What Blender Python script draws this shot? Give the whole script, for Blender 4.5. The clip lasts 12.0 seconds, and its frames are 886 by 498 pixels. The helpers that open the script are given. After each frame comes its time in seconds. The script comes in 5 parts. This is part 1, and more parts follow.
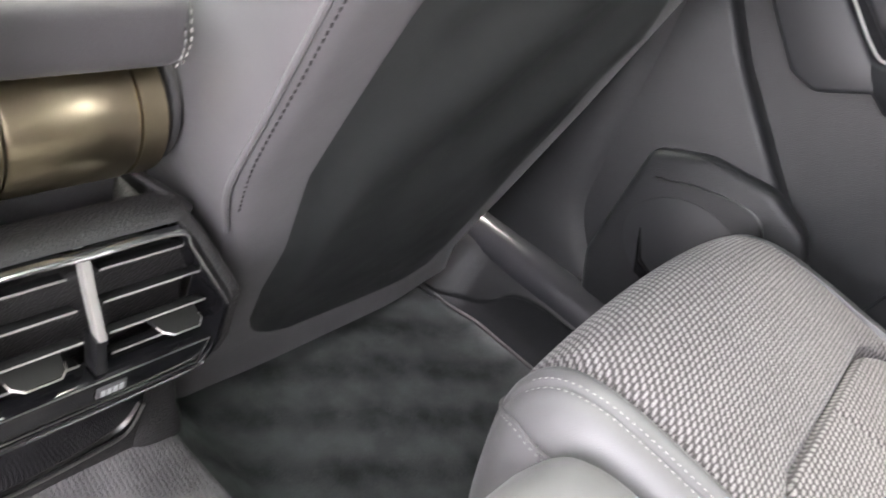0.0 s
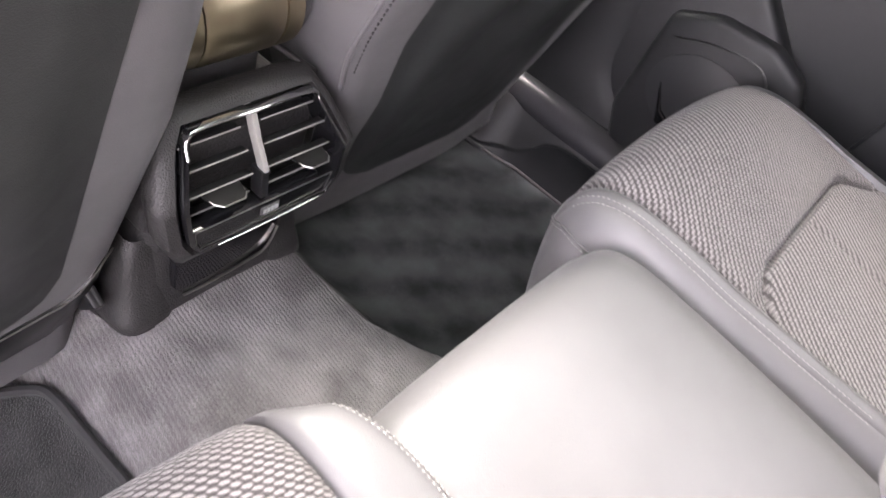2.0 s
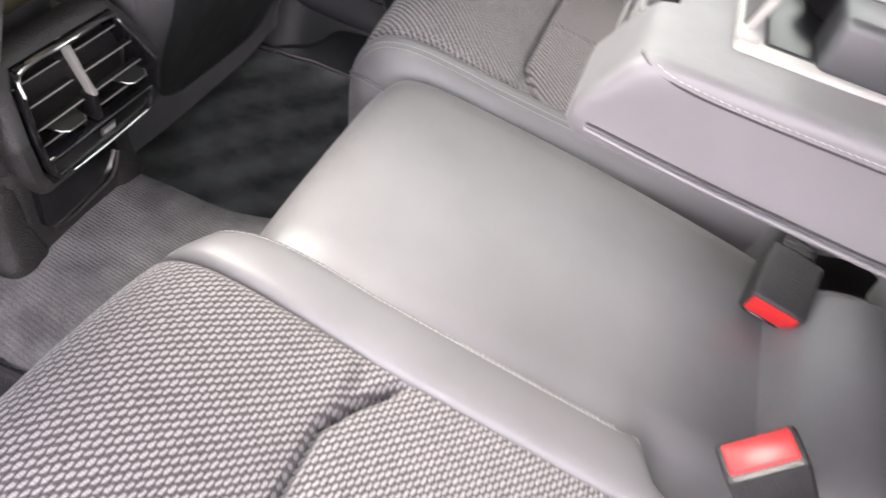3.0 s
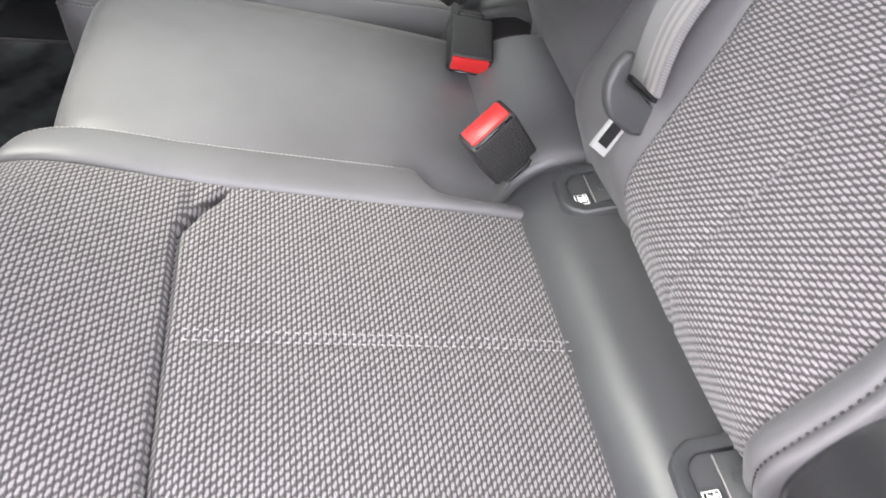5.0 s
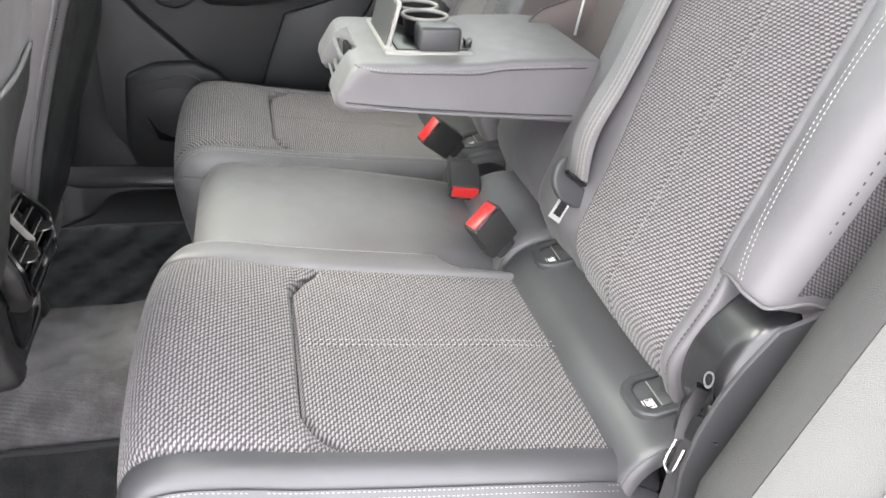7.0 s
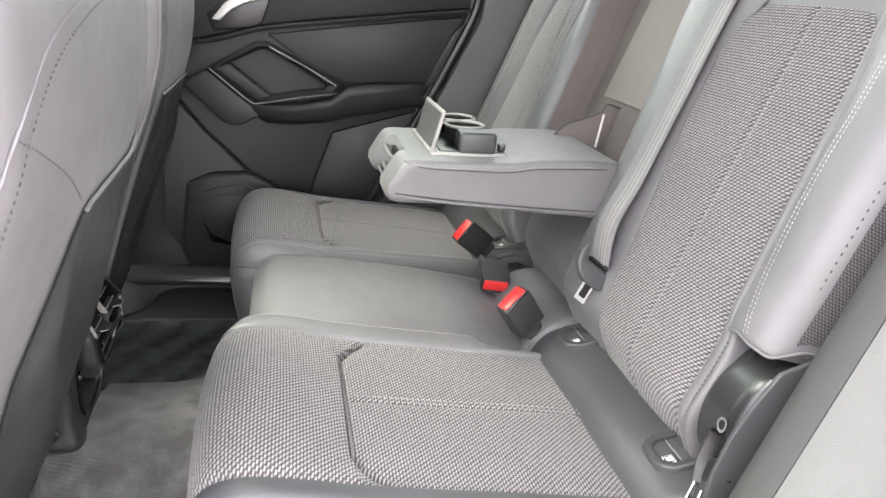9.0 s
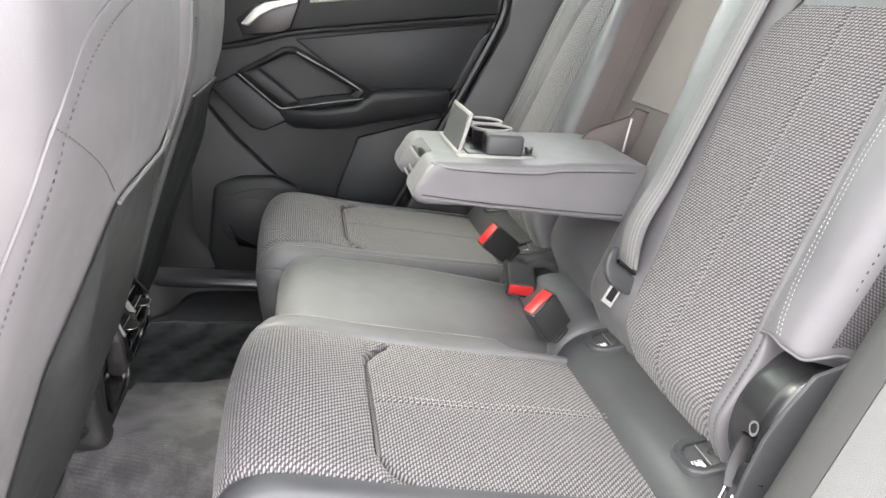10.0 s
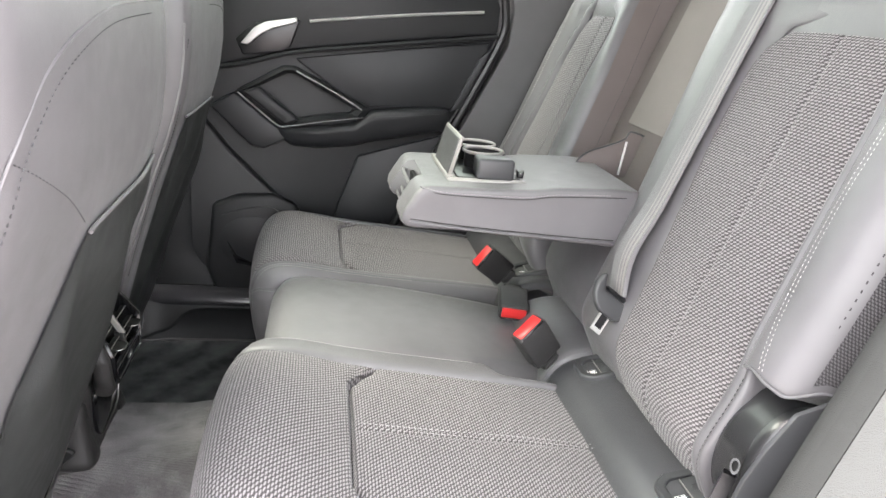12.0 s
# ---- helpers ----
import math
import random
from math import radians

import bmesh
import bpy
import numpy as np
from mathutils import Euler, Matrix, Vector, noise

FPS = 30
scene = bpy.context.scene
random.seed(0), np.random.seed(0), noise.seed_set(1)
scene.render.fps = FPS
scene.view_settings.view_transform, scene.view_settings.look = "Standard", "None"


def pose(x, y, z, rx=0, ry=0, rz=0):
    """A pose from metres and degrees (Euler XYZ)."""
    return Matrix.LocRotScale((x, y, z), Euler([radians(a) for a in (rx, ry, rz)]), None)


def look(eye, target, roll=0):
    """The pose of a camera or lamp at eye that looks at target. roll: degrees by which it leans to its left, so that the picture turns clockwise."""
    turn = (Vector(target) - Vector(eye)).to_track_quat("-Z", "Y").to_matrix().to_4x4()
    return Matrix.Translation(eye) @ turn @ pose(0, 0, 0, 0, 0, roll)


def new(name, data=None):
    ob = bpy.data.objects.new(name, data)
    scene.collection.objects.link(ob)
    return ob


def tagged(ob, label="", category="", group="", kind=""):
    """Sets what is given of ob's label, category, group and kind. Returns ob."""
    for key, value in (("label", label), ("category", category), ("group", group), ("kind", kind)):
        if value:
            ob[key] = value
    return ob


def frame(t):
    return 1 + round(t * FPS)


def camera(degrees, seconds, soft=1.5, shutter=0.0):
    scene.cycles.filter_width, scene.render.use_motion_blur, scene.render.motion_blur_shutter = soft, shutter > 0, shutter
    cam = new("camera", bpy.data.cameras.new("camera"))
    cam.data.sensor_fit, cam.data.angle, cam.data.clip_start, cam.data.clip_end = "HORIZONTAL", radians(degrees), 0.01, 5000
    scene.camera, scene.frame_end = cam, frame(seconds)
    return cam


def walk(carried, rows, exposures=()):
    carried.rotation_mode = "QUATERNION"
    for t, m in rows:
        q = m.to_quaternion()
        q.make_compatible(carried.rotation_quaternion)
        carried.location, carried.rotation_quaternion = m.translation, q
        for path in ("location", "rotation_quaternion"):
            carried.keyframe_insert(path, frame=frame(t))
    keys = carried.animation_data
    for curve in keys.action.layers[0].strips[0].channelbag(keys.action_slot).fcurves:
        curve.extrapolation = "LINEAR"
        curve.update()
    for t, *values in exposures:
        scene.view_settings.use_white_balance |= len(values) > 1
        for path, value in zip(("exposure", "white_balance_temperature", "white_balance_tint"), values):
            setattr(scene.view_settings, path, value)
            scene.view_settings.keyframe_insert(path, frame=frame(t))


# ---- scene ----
cam = camera(60.3, 12.0, 1.5, 0.35)
PATH = [
    (0, (-0.191, -0.004, 0.682), (1.289, 0.797, -0.398), 22.1),
    (0.5, (-0.207, 0.011, 0.664), (1.165, 0.852, -0.523), 24.3),
    (1, (-0.235, 0.002, 0.673), (1.081, 0.817, -0.592), 25.7),
    (1.5, (-0.278, -0.017, 0.71), (1.03, 0.727, -0.608), 25.5),
    (2, (-0.343, -0.042, 0.75), (0.995, 0.573, -0.603), 23.4),
    (2.5, (-0.405, -0.078, 0.772), (0.975, 0.344, -0.612), 20.4),
    (3, (-0.477, -0.122, 0.792), (0.952, 0.061, -0.595), 17.7),
    (3.5, (-0.541, -0.139, 0.821), (0.881, -0.173, -0.585), 13.9),
    (5.3, (-0.73, -0.122, 0.799), (0.666, -0.59, -0.554), 12.0),
    (5.5, (-0.764, -0.122, 0.819), (0.669, -0.572, -0.501), 11.3),
    (6, (-0.854, -0.091, 0.859), (0.701, -0.468, -0.341), 8.3),
    (6.5, (-0.953, -0.061, 0.863), (0.662, -0.491, -0.237), 6.2),
    (7, (-1.02, -0.022, 0.881), (0.664, -0.479, -0.097), 4.5),
    (7.5, (-1.069, -0.005, 0.885), (0.669, -0.471, 0.013), 3.7),
    (7.7, (-1.091, -0.001, 0.886), (0.671, -0.462, 0.059), 3.5),
    (9.3, (-1.142, 0.031, 0.845), (0.709, -0.372, 0.202), 4.9),
    (9.5, (-1.143, 0.032, 0.841), (0.712, -0.356, 0.202), 4.8),
    (10, (-1.141, 0.033, 0.841), (0.721, -0.328, 0.206), 4.8),
    (10.5, (-1.134, 0.029, 0.841), (0.731, -0.317, 0.209), 4.8),
    (11, (-1.13, 0.021, 0.844), (0.739, -0.315, 0.217), 4.9),
    (11.5, (-1.129, 0.008, 0.85), (0.744, -0.321, 0.231), 4.9),
    (12, (-1.133, -0.002, 0.858), (0.744, -0.329, 0.25), 5.0),
]
walk(cam, [(t, look(eye, target, roll)) for t, eye, target, roll in PATH],
     exposures=[(0.0, 3.6, 6560, 19), (1.0, 3.52, 6600, 23), (2.0, 3.32, 6660, 26), (2.5, 3.08, 6640, 25), (3.0, 2.82, 6620, 24), (3.5, 2.62, 6520, 22), (5.3, 2.48, 6420, 17), (6.0, 2.54, 6460, 16.5), (7.5, 2.46, 6540, 14), (12.0, 2.44, 6600, 13.5)])

# ---- world and light ----
world = bpy.data.worlds.new("sky")
scene.world = world
world.use_nodes = True
wn, wl = world.node_tree.nodes, world.node_tree.links
sky = wn.new("ShaderNodeTexSky")
sky.sky_type = "NISHITA"
sky.sun_disc = False
sky.sun_elevation, sky.sun_rotation = radians(60), radians(20)
soft_sky = wn.new("ShaderNodeHueSaturation")
soft_sky.inputs["Saturation"].default_value = 0.15
wl.new(sky.outputs["Color"], soft_sky.inputs["Color"])
# thin bright cloud evens the sky out
cloud = wn.new("ShaderNodeMix")
cloud.data_type = "RGBA"
cloud.inputs[0].default_value = 0.6
cloud.inputs[7].default_value = (5.9, 6.1, 6.2, 1)
wl.new(soft_sky.outputs["Color"], cloud.inputs[6])
wl.new(cloud.outputs[2], wn["Background"].inputs["Color"])
wn["Background"].inputs["Strength"].default_value = 0.31

sun_data = bpy.data.lights.new("sun", "SUN")
sun_data.energy, sun_data.angle, sun_data.color = 3.1, radians(36), (1.0, 0.90, 0.88)
sun = new("sun", sun_data)
sun.matrix_world = look((0.5, 1.4, 2.9), (0, 0, 0.3))


# ---- materials ----
class Nodes:
    def __init__(self, name, rough=0.5, metal=0.0, spec=0.5):
        self.mat = bpy.data.materials.new(name)
        self.mat.use_nodes = True
        self.n, self.l = self.mat.node_tree.nodes, self.mat.node_tree.links
        self.b = self.n["Principled BSDF"]
        self.b.inputs["Roughness"].default_value = rough
        self.b.inputs["Metallic"].default_value = metal
        self.b.inputs["Specular IOR Level"].default_value = spec

    def add(self, kind, **values):
        node = self.n.new(kind)
        for key, value in values.items():
            node.inputs[key].default_value = value
        return node

    def math(self, op, a, b=None, c=None, clamp=False):
        node = self.n.new("ShaderNodeMath")
        node.operation, node.use_clamp = op, clamp
        for k, v in enumerate((a, b, c)):
            if v is None:
                continue
            if isinstance(v, (int, float)):
                node.inputs[k].default_value = v
            else:
                self.l.new(v, node.inputs[k])
        return node.outputs[0]

    def mix(self, fac, a, b):
        node = self.n.new("ShaderNodeMix")
        node.data_type = "RGBA"
        if isinstance(fac, (int, float)):
            node.inputs[0].default_value = fac
        else:
            self.l.new(fac, node.inputs[0])
        for k, v in ((6, a), (7, b)):
            if isinstance(v, tuple):
                node.inputs[k].default_value = (*v, 1) if len(v) == 3 else v
            else:
                self.l.new(v, node.inputs[k])
        return node.outputs[2]

    def coords(self, uv=False):
        node = self.n.new("ShaderNodeTexCoord")
        return node.outputs["UV" if uv else "Object"]

    def noise(self, scale, detail=3.0, where=None):
        node = self.add("ShaderNodeTexNoise", Scale=scale, Detail=detail)
        self.l.new(where or self.coords(), node.inputs["Vector"])
        return node.outputs["Fac"]

    def bump(self, height, strength, distance):
        node = self.add("ShaderNodeBump", Strength=strength, Distance=distance)
        self.l.new(height, node.inputs["Height"])
        self.l.new(node.outputs[0], self.b.inputs["Normal"])

    def color(self, socket):
        if isinstance(socket, tuple):
            self.b.inputs["Base Color"].default_value = (*socket, 1)
        else:
            self.l.new(socket, self.b.inputs["Base Color"])

    def rough(self, socket):
        self.l.new(socket, self.b.inputs["Roughness"])


def grained(name, col, rough=0.5, grain=900.0, depth=0.0004, strength=0.35, spec=0.5, vary=0.25, wrinkle=0.0, sheen=0.0):
    """Leather or moulded plastic with a fine pebble grain and faint blotches."""
    m = Nodes(name, rough, 0.0, spec)
    big = m.noise(9.0, 4.0)
    lo = tuple(c * (1 - vary) for c in col)
    hi = tuple(c * (1 + vary) for c in col)
    m.color(m.mix(big, lo, hi))
    v = m.add("ShaderNodeTexVoronoi", Scale=grain)
    m.l.new(m.coords(), v.inputs["Vector"])
    fine = m.math("ADD", v.outputs["Distance"], m.math("MULTIPLY", m.noise(grain * 0.12, 2.0), 0.8))
    if wrinkle:
        soft = m.math("ADD", m.noise(38.0, 4.0), m.math("MULTIPLY", m.noise(120.0, 3.0), 0.35))
        fine = m.math("ADD", fine, m.math("MULTIPLY", soft, wrinkle))
    m.bump(fine, strength, depth)
    m.b.inputs["Sheen Weight"].default_value = sheen
    m.b.inputs["Sheen Roughness"].default_value = 0.35
    m.rough(m.math("ADD", m.math("MULTIPLY", m.noise(40.0, 3.0), 0.16), rough - 0.08))
    return m.mat


def plain(name, col, rough=0.4, metal=0.0, spec=0.5):
    m = Nodes(name, rough, metal, spec)
    speck = m.noise(60.0, 3.0)
    m.color(m.mix(speck, tuple(c * 0.85 for c in col), tuple(min(1.0, c * 1.12) for c in col)))
    m.rough(m.math("ADD", m.math("MULTIPLY", m.noise(25.0, 2.0), 0.1), rough - 0.05))
    return m.mat


def even(name, col, rough):
    """Smooth satin moulding with barely any variation."""
    m = Nodes(name, rough, 0.0, 0.6)
    m.color(m.mix(m.noise(6.0, 2.0), tuple(c * 0.93 for c in col), tuple(c * 1.07 for c in col)))
    return m.mat


def woven(name, ground, fleck, pitch=0.0036, length=0.0068):
    """Two-tone seat cloth: pale slanted flecks across the seat in staggered rows on mid-grey ribs. UV in metres."""
    m = Nodes(name, 0.75, 0.0, 0.25)
    m.b.inputs["Sheen Weight"].default_value = 0.15
    uv = m.coords(True)
    wob = m.add("ShaderNodeTexNoise", Scale=260.0, Detail=1.0)
    m.l.new(uv, wob.inputs["Vector"])
    sep = m.n.new("ShaderNodeSeparateXYZ")
    m.l.new(uv, sep.inputs[0])
    jit = m.math("MULTIPLY", m.math("SUBTRACT", wob.outputs["Fac"], 0.5), 0.3)
    u = m.math("ADD", m.math("DIVIDE", sep.outputs[1], pitch), jit)
    col = m.math("FLOOR", u)
    fu = m.math("SUBTRACT", m.math("FRACT", u), 0.5)
    odd = m.math("MULTIPLY", m.math("MODULO", m.math("ADD", col, 2000.0), 2.0), 0.5)
    v = m.math("ADD", m.math("ADD", m.math("DIVIDE", sep.outputs[0], length), odd), jit)
    fv = m.math("SUBTRACT", m.math("FRACT", v), 0.5)
    slant = m.math("ADD", fu, m.math("MULTIPLY", fv, 0.5))
    d = m.math("ADD", m.math("POWER", m.math("DIVIDE", m.math("ABSOLUTE", slant), 0.285), 2.0),
               m.math("POWER", m.math("DIVIDE", m.math("ABSOLUTE", fv), 0.395), 2.8))
    spot = m.math("MULTIPLY_ADD", d, -1.3, 1.7, clamp=True)
    rib = m.math("MULTIPLY_ADD", m.math("SINE", m.math("MULTIPLY", u, 2 * math.pi * 2)), 0.5, 0.5)
    strands = m.math("MULTIPLY_ADD", m.math("SINE", m.math("MULTIPLY", v, 2 * math.pi * 4)), 0.5, 0.5)
    # small dark gaps between the flecks of neighbouring rows
    gap = m.math("MULTIPLY_ADD", d, 0.28, -0.85, clamp=True)
    tone = m.mix(m.math("MULTIPLY", rib, 0.6), ground, tuple(c * 1.7 for c in ground))
    tone = m.mix(gap, tone, tuple(c * 0.16 for c in ground))
    yarn = m.noise(900.0, 2.0, uv)
    light = m.mix(strands, tuple(c * 0.75 for c in fleck), fleck)
    cloth = m.mix(spot, tone, light)
    worn = m.math("MULTIPLY_ADD", m.noise(11.0, 3.0, uv), 0.5, 0.0)
    m.color(m.mix(m.math("MULTIPLY", m.math("ADD", yarn, worn), 0.22), cloth, tuple(c * 0.9 for c in ground)))
    m.bump(m.math("ADD", spot, m.math("MULTIPLY", rib, 0.3)), 0.7, 0.0009)
    return m.mat


def carpeted(name, col, pile=700.0, ribbed=0.0, streak=0.0, depth=0.003):
    """Brushed pile: fibres, trodden patches, and for ribbed carpet fine rows."""
    m = Nodes(name, 0.95, 0.0, 0.1)
    m.b.inputs["Sheen Weight"].default_value = 0.0 if streak else 0.15
    where = m.coords()
    fibre, brush, patch = m.noise(pile, 2.0, where), m.noise(34.0, 6.0, where), m.noise(11.0, 3.0, where)
    base = m.mix(fibre, tuple(c * 0.35 for c in col), tuple(c * 1.65 for c in col))
    trodden = m.math("MULTIPLY_ADD", m.math("ADD", m.math("MULTIPLY", brush, 0.6), m.math("MULTIPLY", patch, 0.5)), 5.0, -2.2, clamp=True)
    tone = m.mix(trodden, m.mix(fibre, tuple(c * 0.25 for c in col), tuple(c * 0.8 for c in col)), base)
    height = fibre
    if streak:
        # brushed stripes that run slantwise over the mat
        turn = m.n.new("ShaderNodeMapping")
        turn.inputs["Rotation"].default_value = (0, 0, radians(-58))
        m.l.new(where, turn.inputs["Vector"])
        stripe = m.add("ShaderNodeTexWave", Scale=4.4, Distortion=2.2, Detail=2.0)
        stripe.inputs["Detail Scale"].default_value = 1.5
        m.l.new(turn.outputs[0], stripe.inputs["Vector"])
        nap = m.math("MULTIPLY", m.math("SMOOTH_MIN", stripe.outputs["Fac"], 0.8, 0.3), m.math("MULTIPLY_ADD", patch, 1.2, 0.1, clamp=True))
        tone = m.mix(m.math("MULTIPLY", nap, streak), tone, tuple(c * 2.4 for c in col))
    if ribbed:
        turn = m.n.new("ShaderNodeMapping")
        turn.inputs["Rotation"].default_value = (0, 0, radians(8))
        m.l.new(where, turn.inputs["Vector"])
        w = m.add("ShaderNodeTexWave", Scale=ribbed, Distortion=3.0, Detail=2.0)
        w.inputs["Detail Scale"].default_value = 4.0
        m.l.new(turn.outputs[0], w.inputs["Vector"])
        rows_show = m.math("MULTIPLY_ADD", m.noise(7.0, 2.0, where), 2.4, -0.85, clamp=True)
        tone = m.mix(m.math("MULTIPLY", m.math("MULTIPLY", w.outputs["Fac"], 0.4), rows_show), tone, tuple(c * 0.4 for c in col))
        scuff = m.math("MULTIPLY_ADD", m.noise(22.0, 5.0, where), 4.0, -1.7, clamp=True)
        tone = m.mix(m.math("MULTIPLY", scuff, 0.7), tone, tuple(c * 0.45 for c in col))
        pale = m.math("MULTIPLY_ADD", m.noise(9.0, 3.0, where), 4.0, -2.0, clamp=True)
        tone = m.mix(m.math("MULTIPLY", pale, 0.45), tone, tuple(c * 1.7 for c in col))
        height = m.math("ADD", fibre, m.math("MULTIPLY", w.outputs["Fac"], 0.3))
    m.color(tone)
    m.bump(height, 0.9, depth)
    return m.mat


def webbing(name):
    """Seat belt webbing with two lighter lengthwise bands. U runs across in metres."""
    m = Nodes(name, 0.6, 0.0, 0.35)
    uv = m.coords(True)
    sep = m.n.new("ShaderNodeSeparateXYZ")
    m.l.new(uv, sep.inputs[0])
    d = m.math("ABSOLUTE", sep.outputs[0])
    near = m.math("ABSOLUTE", m.math("ADD", sep.outputs[0], 0.0165))
    second = m.math("ABSOLUTE", m.math("ADD", sep.outputs[0], 0.0075))
    third = m.math("ABSOLUTE", m.math("SUBTRACT", sep.outputs[0], 0.0015))
    band = m.math("MAXIMUM", m.math("LESS_THAN", near, 0.0028), m.math("MAXIMUM", m.math("LESS_THAN", second, 0.0022), m.math("LESS_THAN", third, 0.0016)))
    twill = m.math("MULTIPLY_ADD", m.math("SINE", m.math("MULTIPLY", m.math("ADD", sep.outputs[1], m.math("MULTIPLY", d, 2.0)), 2600.0)), 0.5, 0.5)
    m.color(m.mix(band, m.mix(twill, (0.145, 0.140, 0.144), (0.195, 0.190, 0.194)), m.mix(twill, (0.225, 0.208, 0.205), (0.275, 0.255, 0.250))))
    m.bump(twill, 0.4, 0.0005)
    return m.mat


LEATHER = grained("grey_leather", (0.109, 0.105, 0.109), 0.46, 1100.0, 0.0003, 0.3, 0.6, wrinkle=3.0, sheen=0.10)
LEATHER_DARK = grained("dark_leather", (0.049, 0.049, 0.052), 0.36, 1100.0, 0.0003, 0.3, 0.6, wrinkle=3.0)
CLOTH = woven("woven_cloth", (0.060, 0.054, 0.056), (0.335, 0.314, 0.319))
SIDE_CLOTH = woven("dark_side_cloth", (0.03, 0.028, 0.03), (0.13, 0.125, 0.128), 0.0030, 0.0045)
THREAD = plain("light_thread", (0.42, 0.41, 0.395), 0.7)
THREAD_GREY = plain("grey_thread", (0.05, 0.05, 0.052), 0.7)
THREAD_PALE = plain("pale_grey_thread", (0.30, 0.29, 0.29), 0.7)
THREAD_DARK = plain("dark_thread", (0.015, 0.014, 0.014), 0.7)
PANEL = grained("black_leatherette", (0.027, 0.029, 0.0285), 0.45, 900.0, 0.0003, 0.3, 0.4)
PLASTIC = grained("soft_black_plastic", (0.031, 0.030, 0.030), 0.40, 600.0, 0.0006, 0.9, 0.4)
PLASTIC_GREY = grained("grey_plastic", (0.062, 0.061, 0.062), 0.5, 700.0, 0.0004, 0.4)
SMOOTH = plain("smooth_black_plastic", (0.012, 0.012, 0.013), 0.30)
RAIL = even("satin_black_plastic", (0.034, 0.034, 0.038), 0.20)
MATTE = plain("matte_black", (0.007, 0.007, 0.007), 0.7, 0.0, 0.2)
DOME = even("satin_cover_plastic", (0.020, 0.020, 0.021), 0.24)
ANCHOR = grained("charcoal_plastic", (0.040, 0.041, 0.043), 0.42, 900.0, 0.0002, 0.4)
GLOSS = plain("gloss_black", (0.008, 0.008, 0.009), 0.08)
CHROME = plain("chrome", (0.36, 0.36, 0.36), 0.20, 1.0)
SATIN = plain("satin_grey_metal", (0.42, 0.41, 0.39), 0.34, 1.0)
SLAT = plain("slat_plastic", (0.26, 0.25, 0.235), 0.4)
DARK_METAL = plain("dark_satin_metal", (0.10, 0.10, 0.10), 0.35, 1.0)
DOOR = grained("door_plastic", (0.0150, 0.0158, 0.0172), 0.45, 700.0, 0.0005, 0.5, 0.4)
DOOR_SOFT = grained("door_leatherette", (0.0235, 0.0245, 0.0265), 0.45, 1000.0, 0.0003, 0.3, 0.35)
# dark metal with the barrel's warm reflected light put into its colour
METAL_GOLD_LIT = plain("satin_dark_metal", (0.40, 0.345, 0.235), 0.33, 1.0)
RED = plain("red_plastic", (0.62, 0.028, 0.028), 0.35)
SILVER = plain("silver_trim", (0.55, 0.55, 0.54), 0.32, 0.55)
STEEL = plain("steel", (0.6, 0.6, 0.6), 0.25, 1.0)
SIGN = plain("printed_sign", (0.36, 0.36, 0.36), 0.5)
WHITE = plain("white_print", (0.8, 0.8, 0.8), 0.5)
CARPET = carpeted("grey_carpet", (0.196, 0.187, 0.190), 700.0, 80.0)
MAT = carpeted("dark_floor_mat", (0.100, 0.107, 0.107), 900.0, 0.0, 0.6)
MAT_BLACK = carpeted("black_floor_mat", (0.030, 0.030, 0.031), 600.0)
TRIM = grained("grey_trim_plastic", (0.115, 0.112, 0.113), 0.5, 700.0, 0.0004, 0.4)
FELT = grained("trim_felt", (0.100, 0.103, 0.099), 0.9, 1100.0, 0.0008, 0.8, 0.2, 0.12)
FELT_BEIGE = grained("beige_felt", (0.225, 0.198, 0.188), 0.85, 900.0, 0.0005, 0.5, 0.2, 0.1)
# darker copy of the trim felt: the lining's shade put into its colour
FELT_SHADED = grained("shaded_felt", (0.055, 0.057, 0.055), 0.9, 1100.0, 0.0008, 0.8, 0.2, 0.12)
FELT_DARK = grained("brown_felt", (0.150, 0.128, 0.122), 0.85, 900.0, 0.0005, 0.5, 0.2, 0.12)
BELT = webbing("belt_webbing")
BELT_DARK = grained("dark_webbing", (0.03, 0.03, 0.031), 0.7, 1500.0, 0.0003, 0.5, 0.3)
RUBBER = plain("grey_rubber_seal", (0.2, 0.2, 0.2), 0.55)
PAINT = plain("body_paint", (0.45, 0.45, 0.46), 0.2, 0.4)
HEADLINER = grained("headliner_cloth", (0.06, 0.06, 0.062), 0.9, 600.0)
CONCRETE = grained("concrete", (0.36, 0.325, 0.315), 0.85, 60.0, 0.004, 0.5)


# ---- mesh helpers ----
def finish(bm, name, mat, sharp=38.0, smooth=True):
    bmesh.ops.recalc_face_normals(bm, faces=bm.faces)
    me = bpy.data.meshes.new(name)
    bm.to_mesh(me)
    bm.free()
    me.materials.append(mat)
    if smooth:
        me.polygons.foreach_set("use_smooth", [True] * len(me.polygons))
        me.set_sharp_from_angle(angle=radians(sharp))
    return me


def part(name, bm, mat, parent, label="", sharp=38.0):
    ob = new(name, finish(bm, name, mat, sharp))
    ob.parent = parent
    if label:
        ob["label"] = label
    return ob


def thing(name, label, category, at=(0, 0, 0), group="", kind=""):
    ob = new(name)
    ob.empty_display_size = 0.05
    ob.location = at
    return tagged(ob, label, category, group, kind)


def solid(name, bm, mat, label, category, kind="", group="", sharp=38.0):
    return tagged(new(name, finish(bm, name, mat, sharp)), label, category, group, kind)


